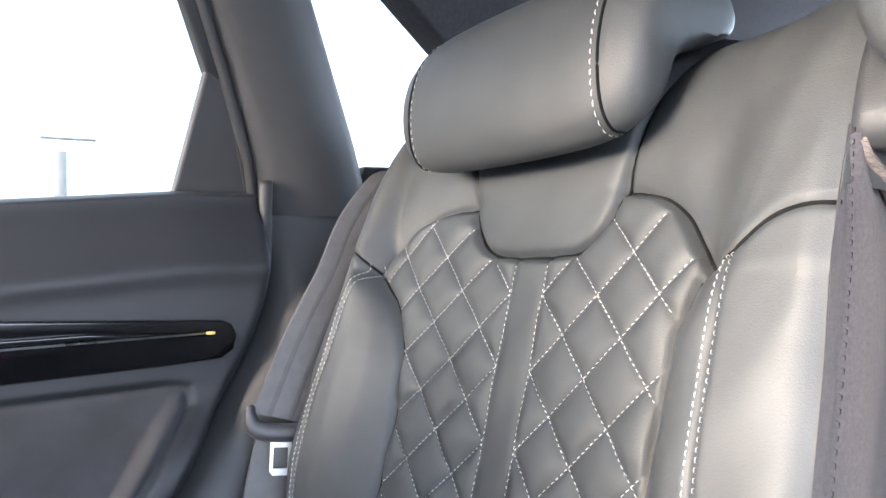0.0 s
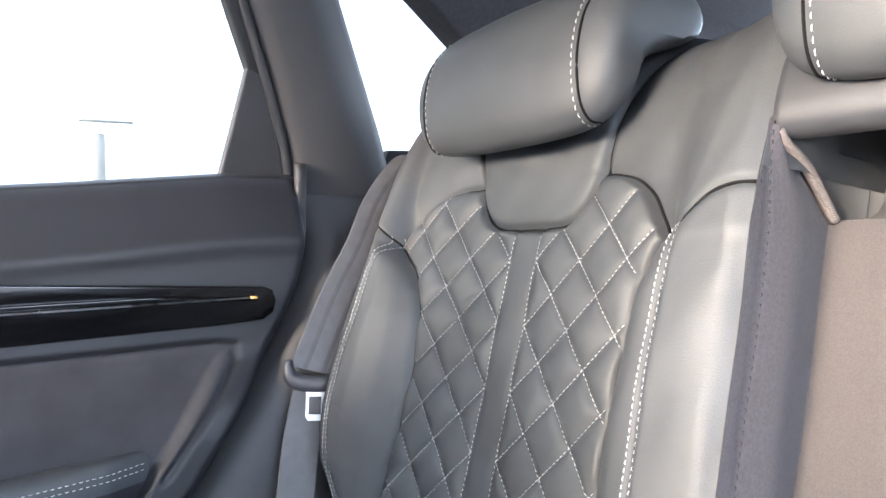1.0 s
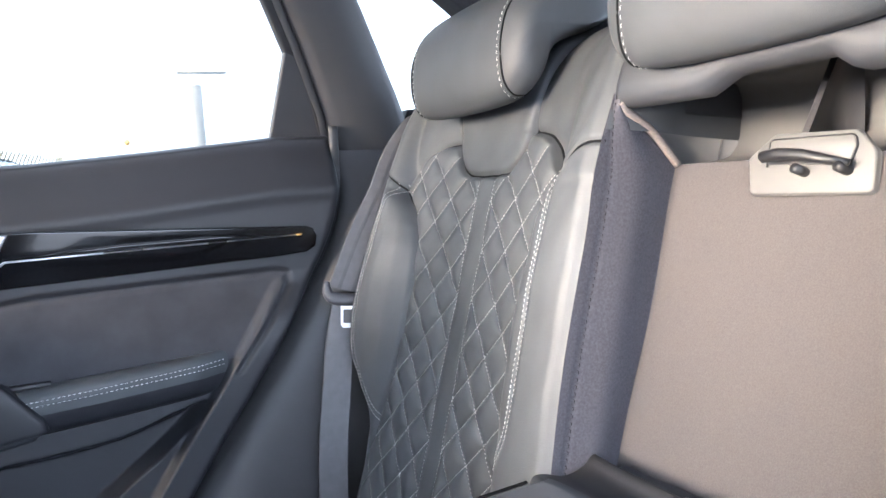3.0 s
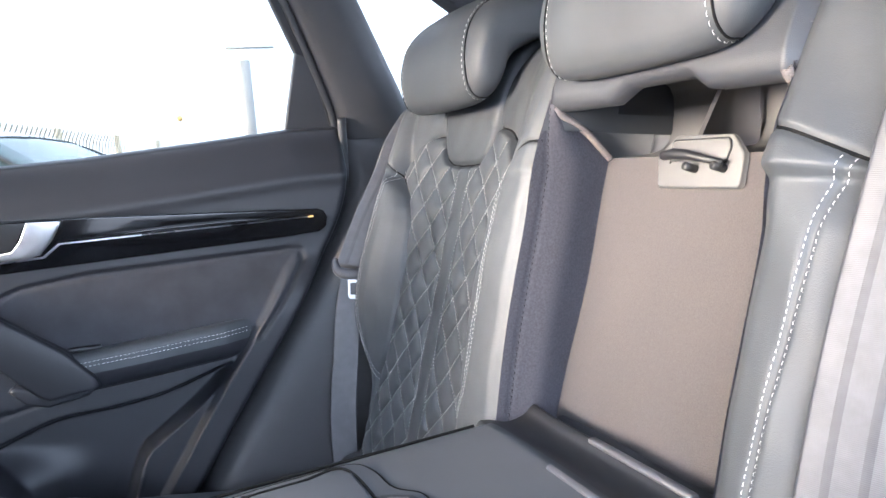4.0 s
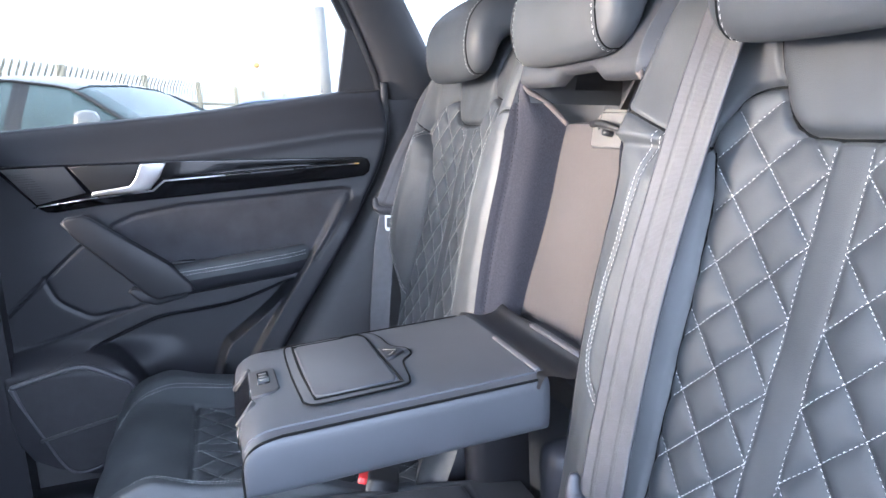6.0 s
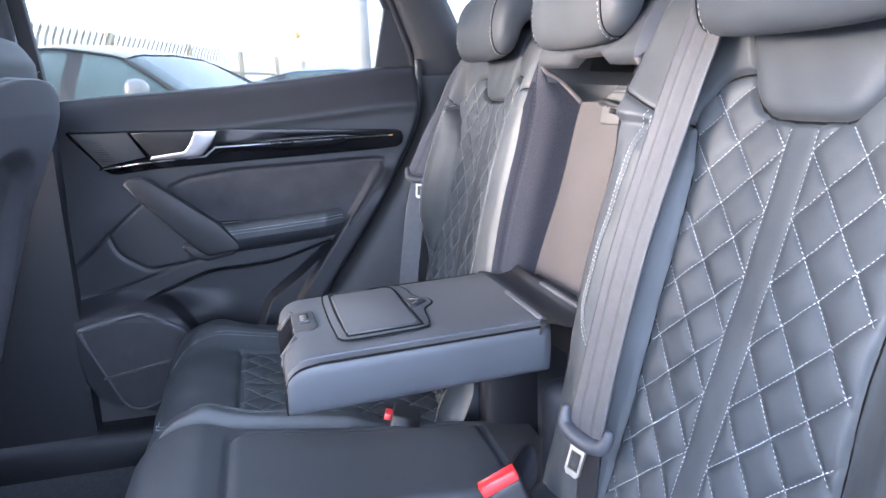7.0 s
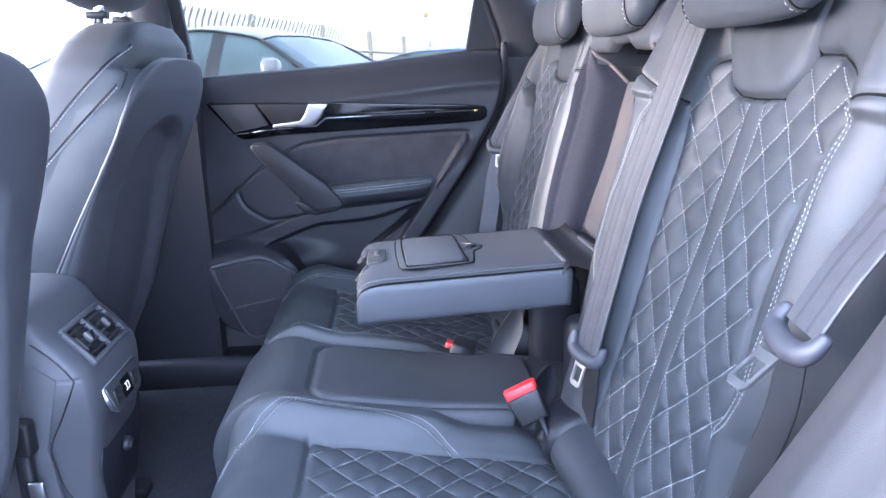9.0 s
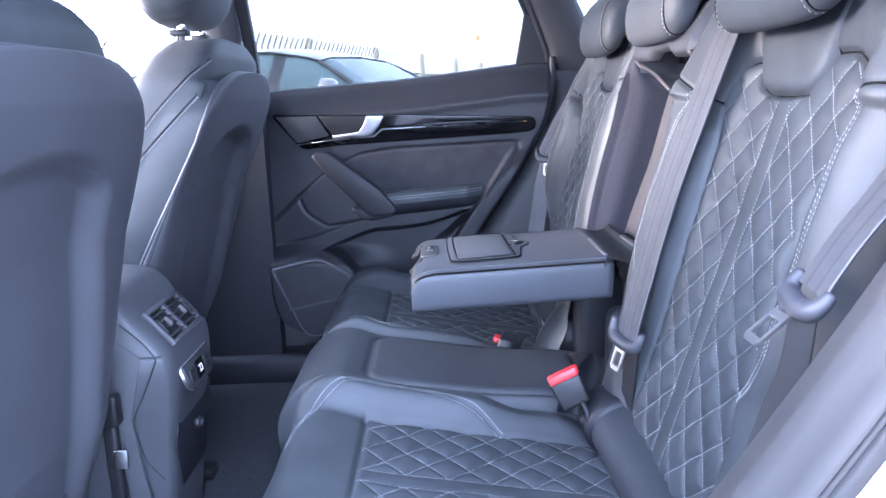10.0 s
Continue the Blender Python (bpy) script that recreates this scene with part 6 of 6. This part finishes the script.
def parked_car(name, at, turn, paint, label, length=4.6, width=1.84, height=1.45, trim_size=0.010):
    car = thing(name, at, label, "car", "parked cars")
    M = Matrix.Translation(at) @ Matrix.Rotation(turn, 4, "Z")
    L, W = length, width / 2
    # side profile: stations along the car with height of bonnet/roof and of the belt line
    st = [(-0.50, 0.55, 0.55), (-0.485, 0.80, 0.70), (-0.40, 0.93, 0.84), (-0.24, 1.00, 0.90), (-0.20, 1.03, 0.94), (-0.07, 1.38, 0.95), (0.02, 1.45, 0.96), (0.18, 1.44, 0.97), (0.30, 1.30, 0.98), (0.40, 1.10, 1.00), (0.485, 1.04, 0.95), (0.50, 0.60, 0.60)]
    A = np.array(st)
    t = np.linspace(-0.5, 0.5, 90)
    roof, belt = np.interp(t, A[:, 0], A[:, 1]), np.interp(t, A[:, 0], A[:, 2])
    for _ in range(3):
        roof[1:-1] = (roof[:-2] + 2 * roof[1:-1] + roof[2:]) / 4
    roof = np.maximum(roof * height / 1.45, belt)
    half = W * (1 - 0.25 * np.clip((abs(t) - 0.42) / 0.08, 0, 1) ** 2)
    rows = []
    for tt_, rf, be, hw in zip(t, roof, belt, half):
        up = rf - be
        hr_ = hw * (1 - 0.30 * min(1, up / 0.45))
        prof_ = [(-hw * 0.96, 0.22), (-hw, 0.45), (-hw, be - 0.06), (-hw * 0.97, be), (-(hw * 0.97 + hr_) / 2, be + up * 0.55), (-hr_, be + up * 0.93), (-hr_ * 0.7, rf), (0, rf + 0.015)]
        prof_ = prof_ + [(-a, b) for a, b in prof_[-2::-1]]
        rows.append([(tt_ * L, a, b) for a, b in prof_])
    R3 = np.array(rows)
    Pw = np.array([[list(M @ Vector(v)) for v in r] for r in R3])
    mid_t = (t[:-1] + t[1:]) / 2
    upn = (roof - belt)[:-1] > 0.10
    gl = np.zeros((89, 14), bool)
    side_win = (mid_t > -0.165) & (mid_t < 0.36) & upn & ~((abs(mid_t + 0.005) < 0.013) | (abs(mid_t - 0.20) < 0.013))
    for j in (3, 4, 9, 10):
        gl[:, j] = side_win
    screen = ((mid_t > -0.195) & (mid_t < -0.075)) | ((mid_t > 0.215) & (mid_t < 0.37))
    for j in (5, 6, 7, 8):
        gl[:, j] = screen & upn
    posts = np.zeros((89, 14), bool)
    for j in (3, 4, 9, 10):
        posts[:, j] = (mid_t > -0.165) & (mid_t < 0.36) & upn & ~side_win
    sheet("body", Pw, paint, car, keep=~(gl | posts), flip=True)
    sheet("door_post", Pw, PILLAR, car, "dark window posts", keep=posts, flip=True)
    sheet("glazing", Pw, DARKGLASS, car, "tinted windows", keep=gl, flip=True)
    rows_in = np.flatnonzero(side_win)
    for j_lo, j_hi in ((3, 5), (11, 9)):
        loop_ = np.concatenate([Pw[rows_in, j_lo], Pw[rows_in[::-1], j_hi], Pw[rows_in[:1], j_lo]])
        tube("window_trim", loop_, trim_size, trim_size, RUBBER, car, "black window surround", 6)
    rows_sc = np.flatnonzero((mid_t > -0.195) & (mid_t < -0.06))
    for j_ in (5, 9):
        tube("screen_seal", Pw[rows_sc, j_], 0.016, 0.012, PILLAR, car, "dark windscreen pillar edge", 8)
    tube("screen_top", Pw[rows_sc[-1], 5:10], 0.007, 0.007, RUBBER, car, "black upper windscreen edge", 6)
    for tx in (-0.31, 0.30):
        for sg in (-1, 1):
            ctr = M @ Vector((tx * L, sg * (W - 0.10), 0.33))
            ax = (M.to_3x3() @ Vector((0, sg, 0))).normalized()
            wheel = tube("wheel", [ctr - ax * 0.11, ctr + ax * 0.11], 0.33, 0.33, RUBBER, car, "black tyre", 32)
            tube("rim", [ctr + ax * 0.09, ctr + ax * 0.113], 0.21, 0.21, ALU, wheel, "alloy rim", 20)
    for sg in (-1, 1):
        part("mirror", block((0.13, 0.20, 0.15), M @ Vector((-0.130 * L, sg * (W + 0.08), 1.175)), 0.05, 3), paint, car, "pale door mirror")
        hl_ = slab([(-0.16, 0.02), (0.16, 0.02), (0.12, -0.03), (-0.10, -0.03)], 0.02, M @ Matrix.Translation((-0.46 * L, sg * W * 0.86, 0.74)) @ Matrix(((1, 0, 0, 0), (0, 0, sg, 0), (0, 1, 0, 0), (0, 0, 0, 1))), 0.004)
        part("headlight", hl_, STEEL, car, "headlight")
    return car


parked_car("parked_car", (-0.87, 4.75, 0.0), math.pi - 0.37, SILVERPAINT, "silver grey saloon parked beside the car", height=1.50)
parked_car("parked_car", (1.45, 9.2, 0.0), math.pi - 0.4, BLUEPAINT, "blue saloon parked further along by the fence", trim_size=0.004)

# palisade fence
F0, FD = Vector((-1.91, 10.60, 0)), Vector((0.313, 0.950, 0)).normalized()
fence = thing("palisade_fence", F0, "pale galvanised steel palisade fence with splayed tops", "fence")
bm = bmesh.new()
zp = [(0.0, 0.08), (0.0, 1.75), (-0.03, 1.90), (-0.09, 2.02)]
nrm = Vector((FD.y, -FD.x, 0))
prev = None
for off, z in zp:
    row = [bm.verts.new(FD * w + nrm * (-off + d) + Vector((0, 0, z))) for w, d in ((-0.034, 0.012), (0.0, 0.0), (0.034, 0.012))]
    if prev:
        for k in range(2):
            bm.faces.new((prev[k], prev[k + 1], row[k + 1], row[k]))
    prev = row
tip = bm.verts.new(FD * 0 + nrm * 0.11 + Vector((0, 0, 2.07)))
bm.faces.new((prev[0], prev[1], tip))
bm.faces.new((prev[1], prev[2], tip))
pale = part("pale", bm, FENCEPAINT, None, smooth=False)
pale_mesh = pale.data
bpy.data.objects.remove(pale)
for i in range(-50, 210):
    ob = hang(new("pale", pale_mesh), fence)
    ob.location = F0 + FD * (i * 0.155)
for i in range(-3, 12):
    p = F0 + FD * (i * 2.80) - nrm * 0.06
    part("post", block((0.11, 0.11, 2.10), (p.x, p.y, 1.04), 0.01, 1), FENCEPAINT, fence)
for z in (0.55, 1.62):
    a, b_ = F0 - FD * 8.4 - nrm * 0.03, F0 + FD * 32.5 - nrm * 0.03
    tube("rail", [(a.x, a.y, z), (b_.x, b_.y, z)], 0.025, 0.03, FENCEPAINT, fence, "", 8, 0.5)
pole_at = (5.78, 36.2)
pole = thing("lamp_post", (*pole_at, 0), "pale concrete lamp post with a short arm behind the fence", "lamp post")
tube("shaft", [(*pole_at, 0), (pole_at[0], pole_at[1], 6.7)], np.array([0.32, 0.26]), np.array([0.32, 0.26]), CONCRETE, pole, "", 16)
tube("arm", [(pole_at[0] - 0.85, pole_at[1], 7.29), (pole_at[0] + 1.5, pole_at[1], 7.37)], 0.07, 0.07, CONCRETE, pole, "", 10)
# small amber lamp beyond the fence
amber = thing("warning_lamp", (2.06, 30.7, 0.0), "small amber warning lamp on a thin post beyond the fence", "lamp")
tube("stem", [(2.06, 30.7, 0.0), (2.06, 30.7, 3.42)], 0.012, 0.012, CONCRETE, amber, "", 10)
lamp_ball = bmesh.new()
bmesh.ops.create_uvsphere(lamp_ball, u_segments=16, v_segments=10, radius=0.13, matrix=Matrix.Translation((2.06, 30.7, 3.53)))
part("lens", lamp_ball, AMBER, amber, "amber plastic lens")
# low hazy ridge far beyond the fence
rx = np.linspace(-60, 120, 90)
rh = 3.2 + 0.5 * np.sin(rx * 0.11) + 0.3 * np.sin(rx * 0.37 + 1) + 1.4 * smooth01(5, 25, rx)
Pr = np.stack([np.stack([rx, np.full(90, 120.0 + dy), rh * f], 1) for dy, f in ((0, 0.0), (1.5, 0.7), (6, 0.95), (20, 1.0), (40, 0.0))])
tagged(sheet("backdrop", Pr, CONCRETE, None, "low pale hazy ridge beyond the yard", kind="structure"), category="hill")
